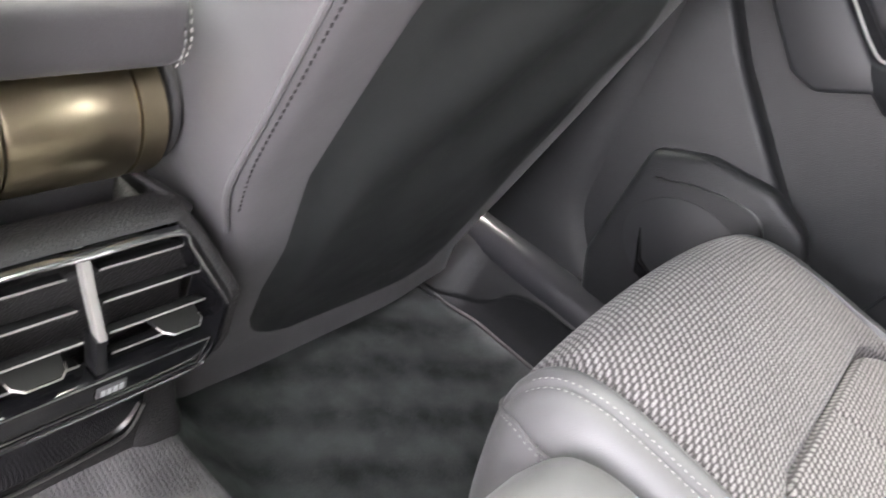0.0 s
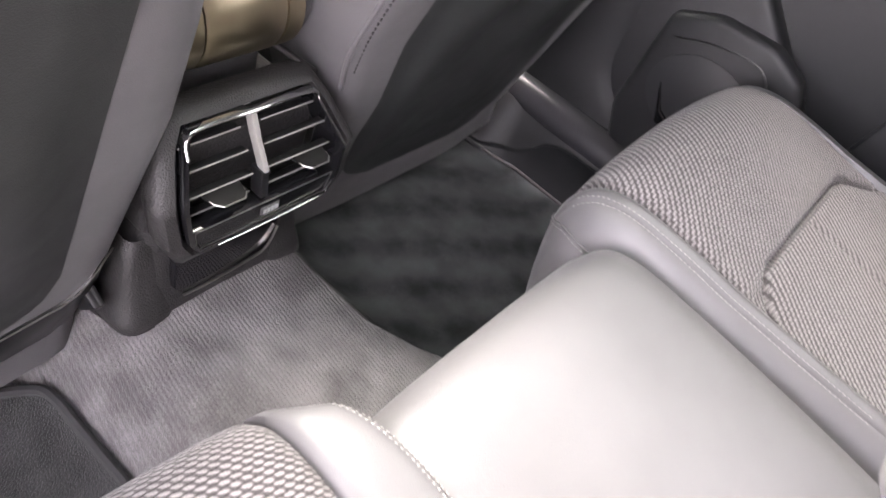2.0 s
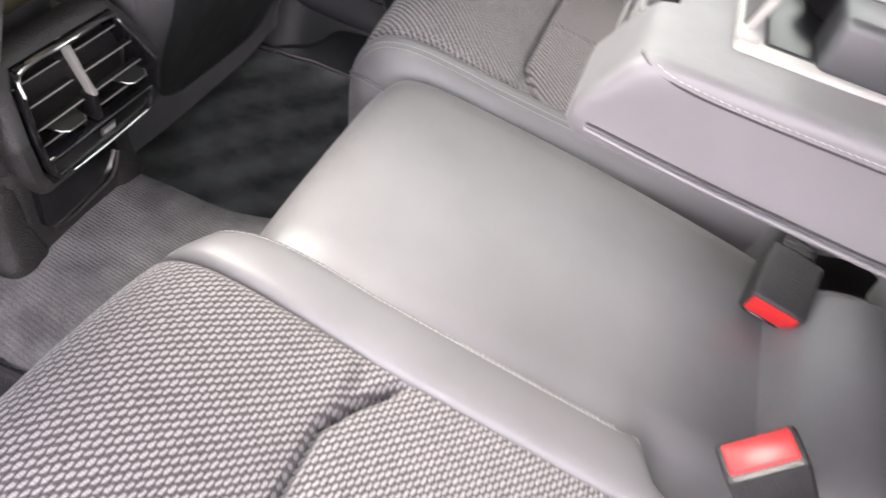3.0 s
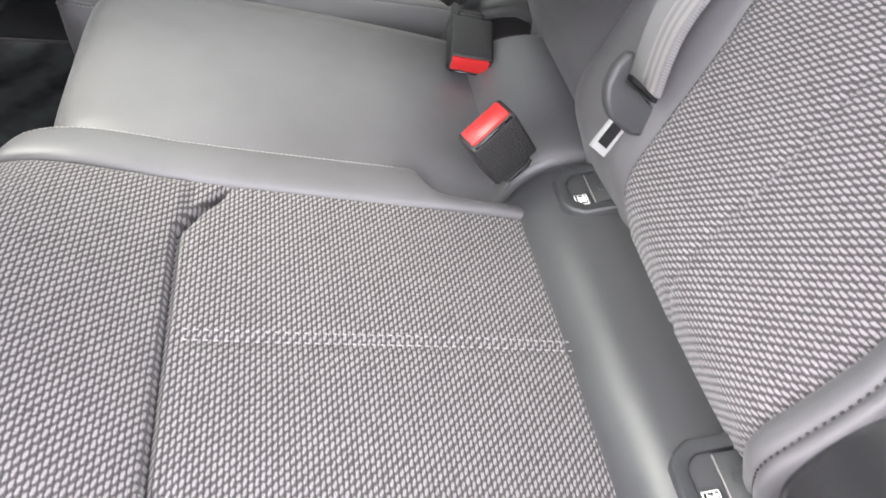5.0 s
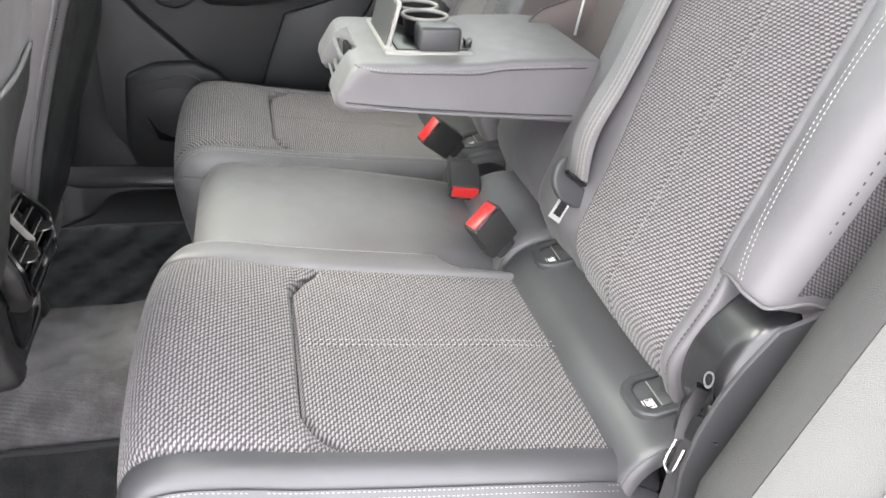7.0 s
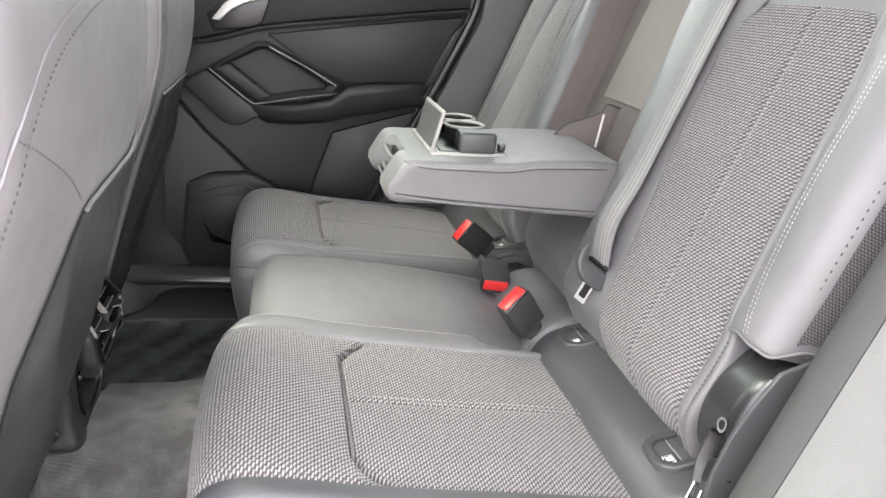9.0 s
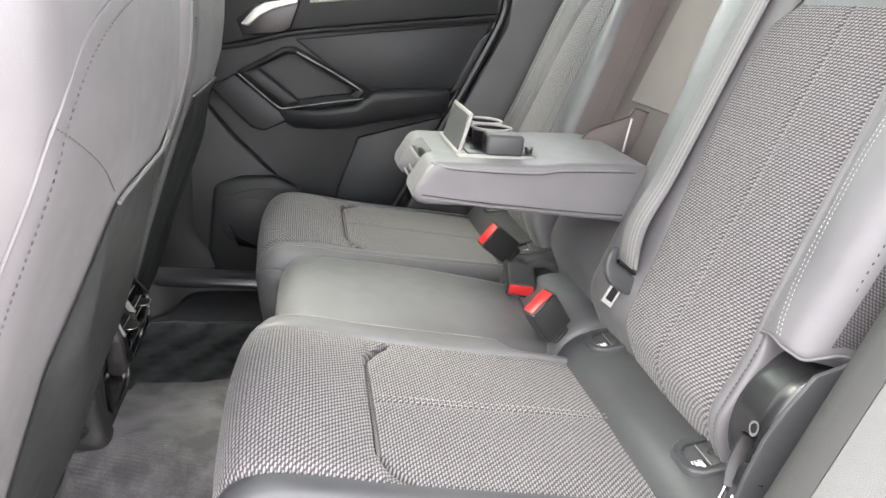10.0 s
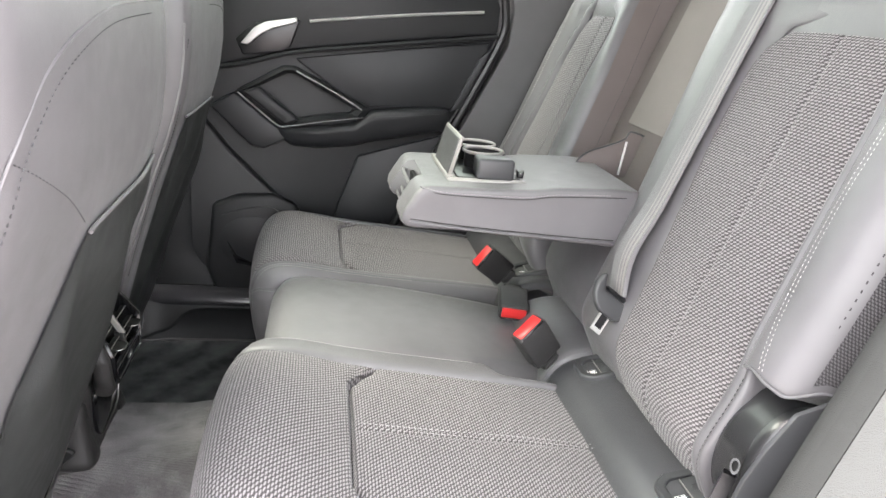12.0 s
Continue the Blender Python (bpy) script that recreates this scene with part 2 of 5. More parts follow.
def grid(rows, uvs=None, close=False):
    """A sheet through rows of points; uvs: the same layout of (u, v)."""
    bm = bmesh.new()
    vs = [[bm.verts.new(p) for p in row] for row in rows]
    layer = bm.loops.layers.uv.new("UVMap") if uvs else None
    for i in range(len(vs) - 1):
        n = len(vs[i])
        for j in range(n if close else n - 1):
            k = (j + 1) % n
            f = bm.faces.new((vs[i][j], vs[i][k], vs[i + 1][k], vs[i + 1][j]))
            if uvs:
                for loop, (a, b) in zip(f.loops, ((i, j), (i, k), (i + 1, k), (i + 1, j))):
                    loop[layer].uv = uvs[a][b]
    return bm


def rbox(size, bevel=0.004, segs=3, m=None, taper=None):
    """A box with rounded edges; taper: (kx, ky) of the top."""
    bm = bmesh.new()
    bmesh.ops.create_cube(bm, size=1)
    for v in bm.verts:
        if taper and v.co.z > 0:
            v.co.x *= taper[0]
            v.co.y *= taper[1]
        v.co = Vector((v.co.x * size[0], v.co.y * size[1], v.co.z * size[2]))
    if bevel:
        bmesh.ops.bevel(bm, geom=list(bm.edges), offset=bevel, segments=segs, profile=0.5, affect="EDGES")
    if m:
        bmesh.ops.transform(bm, matrix=m, verts=bm.verts)
    return bm


def box(a, b, bevel=0.004, segs=3):
    """A rounded box between two corners."""
    size = [abs(q - p) for p, q in zip(a, b)]
    mid = [(p + q) / 2 for p, q in zip(a, b)]
    return rbox(size, bevel, segs, Matrix.Translation(mid))


def prism(points, axis, lo, hi, bevel=0.0, segs=2):
    """A slab with the given outline. axis 'x': outline in (y, z); 'y': (x, z); 'z': (x, y)."""
    put = {"x": lambda p, d: (d, p[0], p[1]), "y": lambda p, d: (p[0], d, p[1]), "z": lambda p, d: (p[0], p[1], d)}[axis]
    bm = bmesh.new()
    a = [bm.verts.new(put(p, lo)) for p in points]
    b = [bm.verts.new(put(p, hi)) for p in points]
    bm.faces.new(a)
    bm.faces.new(b[::-1])
    for i in range(len(points)):
        j = (i + 1) % len(points)
        bm.faces.new((a[i], a[j], b[j], b[i]))
    bmesh.ops.recalc_face_normals(bm, faces=bm.faces)
    if bevel:
        bmesh.ops.bevel(bm, geom=list(bm.edges), offset=bevel, segments=segs, profile=0.5, affect="EDGES")
    return bm


def smooth_path(points, n=8, closed=False):
    """Catmull-Rom through the points."""
    pts = [Vector(p) for p in points]
    out, m = [], len(pts)
    for i in range(m if closed else m - 1):
        if closed:
            p0, p1, p2, p3 = pts[i - 1], pts[i], pts[(i + 1) % m], pts[(i + 2) % m]
        else:
            p0, p1, p2, p3 = pts[max(i - 1, 0)], pts[i], pts[i + 1], pts[min(i + 2, m - 1)]
        for k in range(n):
            t = k / n
            out.append(0.5 * (2 * p1 + (p2 - p0) * t + (2 * p0 - 5 * p1 + 4 * p2 - p3) * t * t + (3 * p1 - p0 - 3 * p2 + p3) * t ** 3))
    if not closed:
        out.append(pts[-1])
    return out


def tube(points, r, sides=8, closed=False, n=6, squash=1.0):
    path = smooth_path(points, n, closed) if n else [Vector(p) for p in points]
    rows, up = [], None
    for i, p in enumerate(path):
        if closed:
            d = path[(i + 1) % len(path)] - path[i - 1]
        else:
            d = path[min(i + 1, len(path) - 1)] - path[max(i - 1, 0)]
        d.normalize()
        if up is None:
            up = Vector((0, 0, 1)) if abs(d.z) < 0.9 else Vector((1, 0, 0))
        side = d.cross(up).normalized()
        up = side.cross(d).normalized()
        rows.append([p + r * (math.cos(a) * side + squash * math.sin(a) * up) for a in (2 * math.pi * k / sides for k in range(sides))])
    if closed:
        rows.append(rows[0])
    bm = grid(rows, close=True)
    if not closed:
        for ring in (0, len(rows) - 1):
            vs = [v for v in bm.verts if any((v.co - q).length < 1e-7 for q in rows[ring])]
            if len(vs) >= 3:
                c = sum((v.co for v in vs), Vector()) / len(vs)
                hub = bm.verts.new(c)
                es = [e for e in bm.edges if e.is_boundary and e.verts[0] in vs and e.verts[1] in vs]
                for e in es:
                    bm.faces.new((e.verts[0], e.verts[1], hub))
    else:
        bmesh.ops.remove_doubles(bm, verts=bm.verts, dist=1e-6)
    return bm


def stitches(points, length=0.0045, gap=0.0025, r=0.0008, n=6, lift=0.0):
    """A row of short thread stitches along a path."""
    path = smooth_path(points, n)
    bm = bmesh.new()
    lens = [0.0]
    for a, b in zip(path, path[1:]):
        lens.append(lens[-1] + (b - a).length)

    def at(s):
        for i in range(len(path) - 1):
            if s <= lens[i + 1]:
                f = (s - lens[i]) / max(lens[i + 1] - lens[i], 1e-9)
                return path[i].lerp(path[i + 1], f)
        return path[-1]

    s = 0.0
    while s + length < lens[-1]:
        a, b = at(s), at(s + length)
        d = (b - a).normalized()
        ref = Vector((0, 0, 1)) if abs(d.z) < 0.9 else Vector((1, 0, 0))
        u = d.cross(ref).normalized() * r
        w = u.cross(d).normalized() * r
        mid = (a + b) / 2
        ends = [bm.verts.new(a), bm.verts.new(b)]
        ring = [bm.verts.new(mid + q) for q in (u, w, -u, -w)]
        ring1 = [bm.verts.new(a.lerp(b, 0.2) + q) for q in (u, w, -u, -w)]
        ring2 = [bm.verts.new(a.lerp(b, 0.8) + q) for q in (u, w, -u, -w)]
        bm.verts.remove(ring.pop())
        for q in ring:
            bm.verts.remove(q)
        for k in range(4):
            j = (k + 1) % 4
            bm.faces.new((ends[0], ring1[k], ring1[j]))
            bm.faces.new((ring1[k], ring2[k], ring2[j], ring1[j]))
            bm.faces.new((ring2[k], ends[1], ring2[j]))
        s += length + gap
    return bm


def interp(x, table):
    if x <= table[0][0]:
        return table[0][1]
    for (a, p), (b, q) in zip(table, table[1:]):
        if x <= b:
            return p + (q - p) * (x - a) / (b - a)
    return table[-1][1]


def smoothstep(a, b, x):
    t = min(1.0, max(0.0, (x - a) / (b - a)))
    return t * t * (3 - 2 * t)


def seg_dist(p, a, b):
    ax, ay = b[0] - a[0], b[1] - a[1]
    t = max(0.0, min(1.0, ((p[0] - a[0]) * ax + (p[1] - a[1]) * ay) / (ax * ax + ay * ay)))
    return math.hypot(p[0] - a[0] - t * ax, p[1] - a[1] - t * ay)


def mirrored(x, side):
    """Left-hand places are as they stand; the right-hand twin mirrors about the bench's middle."""
    return x if side < 0 else 0.037 - x


# ---- the place: ground outside and the car's shell ----
FLOOR_LINE = [(-0.70, 0.02), (-0.42, 0.02), (-0.30, 0.024), (-0.215, 0.035), (-0.165, 0.07), (-0.13, 0.125), (-0.105, 0.155), (-0.075, 0.168)]
ROOF_REAR = 0.22  # where the glass of the roof begins


def shell():
    bm = bmesh.new()
    bmesh.ops.create_grid(bm, x_segments=2, y_segments=2, size=400)
    bmesh.ops.translate(bm, vec=(0, 0, -0.42), verts=bm.verts)
    solid("ground", bm, CONCRETE, "pale grey concrete ground under the car", "ground", "structure")
    # unseen roof, added with a glass panel to shape the light from above
    bm = bmesh.new()
    for a, b in (((-0.62, -1.3), (0.66, ROOF_REAR)), ((-0.62, 0.86), (0.66, 0.90)), ((-0.62, ROOF_REAR), (-0.48, 0.86)), ((0.48, ROOF_REAR), (0.66, 0.86))):
        piece = box((a[0], a[1], 1.27), (b[0], b[1], 1.33), 0.0)
        me = bpy.data.meshes.new("piece")
        piece.to_mesh(me)
        piece.free()
        bm.from_mesh(me)
        bpy.data.meshes.remove(me)
    solid("ceiling", bm, HEADLINER, "unseen dark roof lining round an added glass panel", "ceiling", "structure")
    # panes out of view, added to tint and shape the incoming light
    pane = bpy.data.materials.new("tinted_roof_glass")
    pane.use_nodes = True
    nodes = pane.node_tree.nodes
    clear = nodes.new("ShaderNodeBsdfTransparent")
    clear.inputs["Color"].default_value = (0.83, 0.88, 0.82, 1)
    shine = nodes.new("ShaderNodeBsdfGlossy")
    shine.inputs["Roughness"].default_value = 0.03
    both = nodes.new("ShaderNodeMixShader")
    both.inputs[0].default_value = 0.05
    pane.node_tree.links.new(clear.outputs[0], both.inputs[1])
    pane.node_tree.links.new(shine.outputs[0], both.inputs[2])
    pane.node_tree.links.new(both.outputs[0], nodes["Material Output"].inputs["Surface"])
    solid("window_1", box((-0.48, ROOF_REAR, 1.296), (0.48, 0.86, 1.302), 0.0), pane, "unseen green-tinted roof pane, added to shape the top light", "roof window", "structure")
    solid("window_2", prism([(0.55, 0.90), (0.55, 1.27), (-0.55, 1.27), (-0.40, 0.93)], "x", 0.668, 0.672), pane, "green-tinted window glass of the far door", "side window", "structure")
    solid("window_3", prism([(0.90, 1.298), (1.36, 0.78), (1.366, 0.784), (0.906, 1.302)], "x", -0.62, 0.66), pane, "green-tinted windscreen glass", "windscreen", "structure")
    # floor pan with the tunnel hump in the middle
    ys = [-0.35 + 0.05 * k for k in range(24)]
    rows = []
    for y in ys:
        flare = 0.045 * smoothstep(0.2, 0.08, y)
        line = FLOOR_LINE + [(0.0, 0.172), (0.05, 0.171), (0.086 + flare, 0.168), (0.095 + flare, 0.160), (0.102 + flare, 0.14), (0.125 + flare, 0.07), (0.15 + flare, 0.045), (0.30, 0.035), (0.70, 0.035)]
        rows.append([Vector((x, y, z)) for x, z in line])
    solid("floor", grid(rows), CARPET, "grey ribbed carpet over the floor tunnel", "carpet", "structure", sharp=80)
    solid("wall_front", box((-0.72, 1.35, -0.05), (0.72, 1.40, 0.75), 0.01), PLASTIC, "black bulkhead under the dashboard", "bulkhead", "structure")
    # never in view; added to keep light out of the left front
    solid("wall_left", box((-0.74, 0.46, 0.0), (-0.70, 1.40, 0.93), 0.01), PLASTIC, "unseen dark wall in place of the closed front door", "front door", "structure")
    solid("wall_rear", box((-0.72, -0.95, 0.0), (0.72, -0.90, 0.95), 0.01), FELT_DARK, "dark trim behind the rear bench", "rear wall", "structure")
    solid("underbody", box((-0.74, -0.95, -0.12), (0.74, 1.4, 0.0), 0.01), PLASTIC, "dark underbody pan below the carpet", "underbody", "structure")


shell()


def floor_mats():
    # mat in the far footwell, with its wavy nap and raised edge
    rows = []
    for i in range(26):
        y = 0.60 - 0.025 * i
        row = []
        for j in range(26):
            x = 0.12 + (0.580 - 0.12) * j / 25
            lift = 0.006 * smoothstep(0.53, 0.58, x) + 0.06 * smoothstep(0.19, 0.12, x)
            row.append(Vector((x, y, 0.05 + lift + 0.0006 * math.sin(90 * (0.525 * x + 0.851 * y)) + 0.003 * noise.noise((x * 9, y * 9, 0)))))
        rows.append(row)
    mat = thing("floor_mat", "dark green-grey floor mat in the footwell", "floor mat", group="floor mats")
    part("mat_face", grid(rows), MAT, mat, sharp=80)
    part("binding", tube([(0.566, 0.6, 0.058), (0.568, 0.40, 0.058), (0.572, 0.355, 0.058), (0.579, 0.325, 0.058), (0.580, 0.28, 0.057), (0.578, 0.12, 0.057), (0.577, -0.02, 0.056)], 0.0028), PLASTIC_GREY, mat, "raised pale edge")
    near = thing("floor_mat", "black carpet floor mat with a bound edge", "floor mat", group="floor mats")
    def reach(y):
        return -0.157 - 0.03 * max(0.0, (y - 0.33) / 0.055) ** 2.5
    def lie(x):
        return interp(x, FLOOR_LINE) + 0.013
    rows = []
    for k in range(20):
        y = 0.0 + 0.385 * k / 19
        rows.append([Vector((-0.60 + (reach(y) + 0.60) * t, y, lie(-0.60 + (reach(y) + 0.60) * t))) for t in (0, 0.2, 0.4, 0.6, 0.75, 0.85, 0.9, 0.94, 0.97, 0.99, 1.0)])
    part("mat_face", grid(rows), MAT_BLACK, near, sharp=80)
    edge = [Vector((reach(y), y, lie(reach(y)))) for y in (0.0, 0.1, 0.2, 0.26, 0.30, 0.33, 0.35, 0.365, 0.378, 0.385)]
    edge += [Vector((x, 0.387, lie(x))) for x in (-0.21, -0.26, -0.35, -0.60)]
    part("binding", tube(edge, 0.0055), BELT_DARK, near, "black bound edge")


floor_mats()


# ---- rear bench: cushions ----
CUSHION = smooth_path([(0, -0.40, 0.325), (0, -0.355, 0.346), (0, -0.28, 0.356), (0, -0.2, 0.364), (0, -0.12, 0.372), (0, -0.095, 0.3748), (0, -0.08, 0.3766), (0, -0.068, 0.378), (0, -0.059, 0.379), (0, -0.051, 0.3799), (0, -0.042, 0.381), (0, -0.03, 0.383), (0, 0.0, 0.388), (0, 0.045, 0.393), (0, 0.075, 0.391),
                       (0, 0.096, 0.382), (0, 0.110, 0.364), (0, 0.1165, 0.338), (0, 0.114, 0.30), (0, 0.106, 0.25), (0, 0.09, 0.19), (0, 0.06, 0.14)], 12)


def frame_of(path):
    """Points with their outward normals in the y-z plane, and the length along the path."""
    out, run = [], 0.0
    for i, p in enumerate(path):
        d = path[min(i + 1, len(path) - 1)] - path[max(i - 1, 0)]
        d.normalize()
        if i:
            run += (p - path[i - 1]).length
        out.append((p.y, p.z, -d.z, d.y, run))
    return out


def cloth_out(y):
    return -0.499 + 0.026 * (y - 0.095)


def cloth_in(y):
    return -0.167 + 0.05 * (y - 0.06)


def edge_in(y):
    return -0.115 + 0.035 * (min(y, 0.06) - 0.04) + interp(y, [(-0.40, -0.042), (-0.308, -0.0413), (-0.276, -0.0366), (-0.264, -0.0265), (-0.257, -0.008), (-0.252, 0.0)]) - 0.018 * smoothstep(0.0, 0.12, y) ** 1.5


SEAM = [(-0.172, -0.092), (-0.205, -0.066), (-0.232, -0.052), (-0.450, -0.050), (-0.468, -0.058), (-0.512, -0.096)]


def seam_depth(x, y):
    d = min(seg_dist((x, y), a, b) for a, b in zip(SEAM, SEAM[1:]))
    g = 0.013 * math.exp(-(d / 0.0030) ** 2) + 0.0035 * math.exp(-(d / 0.012) ** 2)
    if y < -0.055:
        dc = abs(x + 0.342)
        g += 0.0022 * math.exp(-(dc / 0.0035) ** 2)
    # the front roll is fuller than the seat panel
    return g + 0.005 * smoothstep(-0.048, -0.062, y)


def cushion(side, place):
    prof = frame_of(CUSHION)
    # cloth centre
    rows, uvs = [], []
    n = 150
    for y, z, ny, nz, run in prof:
        a, b = cloth_out(y), cloth_in(y)
        row, uv = [], []
        for k in range(n + 1):
            x = a + (b - a) * k / n
            t = k / n
            crown = max(0.0, math.sin(math.pi * t)) ** 0.6 * (0.004 + 0.017 * smoothstep(-0.05, 0.05, y) * max(nz, 0.0)) - 0.0015
            d = -crown + (seam_depth(x, y) * min(1.0, 0.15 + min(x - a, b - x) / 0.014) if nz > 0.6 else 0.0)
            d += 0.0035 * (math.exp(-(t * 0.33 / 0.006) ** 2) + math.exp(-((1 - t) * 0.33 / 0.006) ** 2))
            row.append(Vector((mirrored(x, side), y - ny * d, z - nz * d)))
            uv.append((x, run))
        rows.append(row)
        uvs.append(uv)
    seat = part("seat_cushion", grid(rows, uvs), CLOTH, place, "grey woven cloth cushion with light flecks", sharp=70)

    # leather at the inner edge, rolling round the front corner; the far seat has a creased top strip and a full cheek
    if side < 0:
        steps = [(0.0, 0.009), (0.012, 0.005), (0.08, 0.0005), (0.25, -0.001), (0.4, -0.0015), (0.55, -0.001), (0.68, -0.0004), (0.78, 0.0004), (0.84, 0.0014), (0.865, 0.0022), (0.905, 0.0030), (0.915, 0.0052), (0.928, 0.0052), (0.94, 0.0042), (0.97, 0.0070), (0.99, 0.012), (1.0, 0.02), (1.0, 0.05), (0.98, 0.14)]
    else:
        steps = [(0.0, 0.009), (0.0008, 0.004), (0.003, 0.0006), (0.007, -0.0010), (0.012, -0.0012), (0.0165, -0.0002), (0.0195, 0.0012), (0.0210, 0.0046), (0.0222, 0.0046), (0.0235, 0.0016), (0.027, 0.0022), (0.031, 0.005), (0.035, 0.010), (0.039, 0.0165), (0.042, 0.026), (0.044, 0.039), (0.045, 0.06), (0.046, 0.12)]
    rows = []
    for y, z, ny, nz, run in prof:
        a, b = cloth_in(y), edge_in(y)
        row = []
        for t, d in steps:
            if side < 0:
                x = a + (b - a) * t
                roll = 0.05 * max(0.0, ny) * max(0.0, t) ** 2.2 if d < 0.05 else 0.05
                row.append(Vector((mirrored(x, side), y - max(ny, 0.0) * max(min(d, 0.05), roll), z - nz * d)))
            else:
                bend = 0.046 - math.sqrt(max(0.0, 0.046 ** 2 - min(t, 0.0455) ** 2)) if d < 0.05 else d
                crease = 0.003 * math.exp(-((t - 0.0216) / 0.0012) ** 2) * smoothstep(0.30, 0.33, z)
                edge = max(0.0, d) if t < 0.002 else 0.0
                deep = max(nz, 0.0) * d + max(ny, 0.0) * (bend + crease + edge)
                k = math.hypot(max(nz, 0.0), max(ny, 0.0)) or 1.0
                row.append(Vector((mirrored(a + t * (1 - 0.25 * smoothstep(-0.2, -0.34, y)), side), y - ny * deep / k, z - nz * deep / k)))
        rows.append(row)
    part("inner_bolster", grid(rows), LEATHER, seat, "smooth grey leather edge", sharp=60)

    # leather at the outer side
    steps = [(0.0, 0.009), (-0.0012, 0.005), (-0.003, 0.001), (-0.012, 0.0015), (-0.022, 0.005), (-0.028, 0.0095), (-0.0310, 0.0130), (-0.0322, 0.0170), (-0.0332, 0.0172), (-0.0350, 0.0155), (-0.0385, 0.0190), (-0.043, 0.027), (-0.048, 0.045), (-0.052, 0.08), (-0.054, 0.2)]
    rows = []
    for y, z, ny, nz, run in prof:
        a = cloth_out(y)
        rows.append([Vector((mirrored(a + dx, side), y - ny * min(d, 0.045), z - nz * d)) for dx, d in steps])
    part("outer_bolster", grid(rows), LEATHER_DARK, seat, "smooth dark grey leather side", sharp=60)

    # seams and thread
    def on_top(x, y, d=0.0):
        for (y0, z0, ny, nz, _), (y1, z1, *_r) in zip(prof, prof[1:]):
            if y0 <= y <= y1 and nz > 0:
                z = z0 + (z1 - z0) * (y - y0) / max(y1 - y0, 1e-9)
                return Vector((mirrored(x, side), y - ny * d, z - nz * d))
        y0, z0, ny, nz, _ = prof[0]
        return Vector((mirrored(x, side), y0, z0 - d))

    def on_cheek(t, y, z, ny, nz, proud=0.0006):
        """A place on the far seat's inner strip, t from the cloth."""
        bend = 0.046 - math.sqrt(0.046 ** 2 - t ** 2)
        top = 0.0004 if t < 0.0225 else 0.0016
        deep = (max(nz, 0.0) * top + max(ny, 0.0) * bend) / (math.hypot(max(nz, 0.0), max(ny, 0.0)) or 1.0) - proud
        return Vector((mirrored(cloth_in(y) + t, side), y - ny * deep, z - nz * deep))

    if side < 0:
        for t, deep in ((0.885, 0.0028), (0.955, 0.0056)):
            inner = []
            for y, z, ny, nz, _ in [p for p in prof if -0.24 < p[0] and p[3] > -0.05 and p[1] > 0.345][::6]:
                roll = max(deep, 0.05 * max(0.0, ny) * t ** 2.2)
                x = cloth_in(y) + (edge_in(y) - cloth_in(y)) * t
                inner.append(Vector((mirrored(x, side), y - max(ny, 0.0) * (roll - 0.0006), z - nz * (deep - 0.0005))))
            part("stitching", stitches(inner, 0.0026, 0.0016, 0.0005, n=2), THREAD, seat, "light thread beside the crease")
        # rolled lip of the scoop where the buckle stands
        lip = [on_top(cloth_in(y) + (edge_in(y) - cloth_in(y)) * 0.975, y, 0.0078) for y in (-0.244, -0.252, -0.258, -0.263, -0.268, -0.275, -0.29, -0.31, -0.33)]
        part("piping", tube(lip, 0.0018, n=4), LEATHER, seat, "rolled lip of the buckle scoop")
    else:
        strip = [(y, z, ny, nz) for y, z, ny, nz, _ in prof if y > -0.26 and z > 0.366 and nz > 0.3]
        for t in (0.0180, 0.0256):
            part("stitching", stitches([on_cheek(t, *p) for p in strip[::5]], 0.0028, 0.0020, 0.00042, n=2), THREAD_PALE, seat, "light thread beside the crease")
        # seam across the cheek of the nose
        nose = min((p for p in prof if p[2] > 0.7), key=lambda p: abs(p[1] - 0.333))[:4]
        for drop, r, mat in ((0.0, 0.0012, LEATHER), (0.004, 0.0, THREAD_PALE)):
            y, z, ny, nz = nose
            line = [on_cheek(t, y, z, ny, nz) - Vector((0, 0, drop - 0.022 * (t / 0.04) ** 1.6)) for t in (0.004, 0.012, 0.02, 0.028, 0.035, 0.040)]
            line += [Vector((mirrored(cloth_in(y) + 0.0455, side), y - 0.046 - q, line[-1].z + 0.15 * q)) for q in (0.0, 0.02)]
            if r:
                part("piping", tube(line, r), mat, seat)
            else:
                part("stitching", stitches(line, 0.0030, 0.0022, 0.0004, n=4), mat, seat, "light thread beside the seam")
    for off, deep in ((0.0365, 0.0168), (0.0402, 0.0208)):
        outer = [on_top(cloth_out(y) - off, y, deep) for y in (-0.35, -0.25, -0.15, -0.05, 0.03, 0.06, 0.085)]
        part("stitching", stitches(outer, 0.0028, 0.0018, 0.00040), THREAD_PALE, seat, "light thread along the edge")
    if side < 0:
        for mx in (-0.3375, -0.3465):
            mid = [on_top(mx, y, -0.0022) for y in (-0.35, -0.27, -0.2, -0.12, -0.060)]
            part("stitching", stitches(mid, 0.0038, 0.0030, 0.0006), THREAD_PALE, seat, "light thread along the middle seam")
    # underside
    part("base", box((mirrored(-0.545, side), -0.40, 0.10), (mirrored(-0.13, side), 0.06, 0.30), 0.02), PLASTIC, seat)


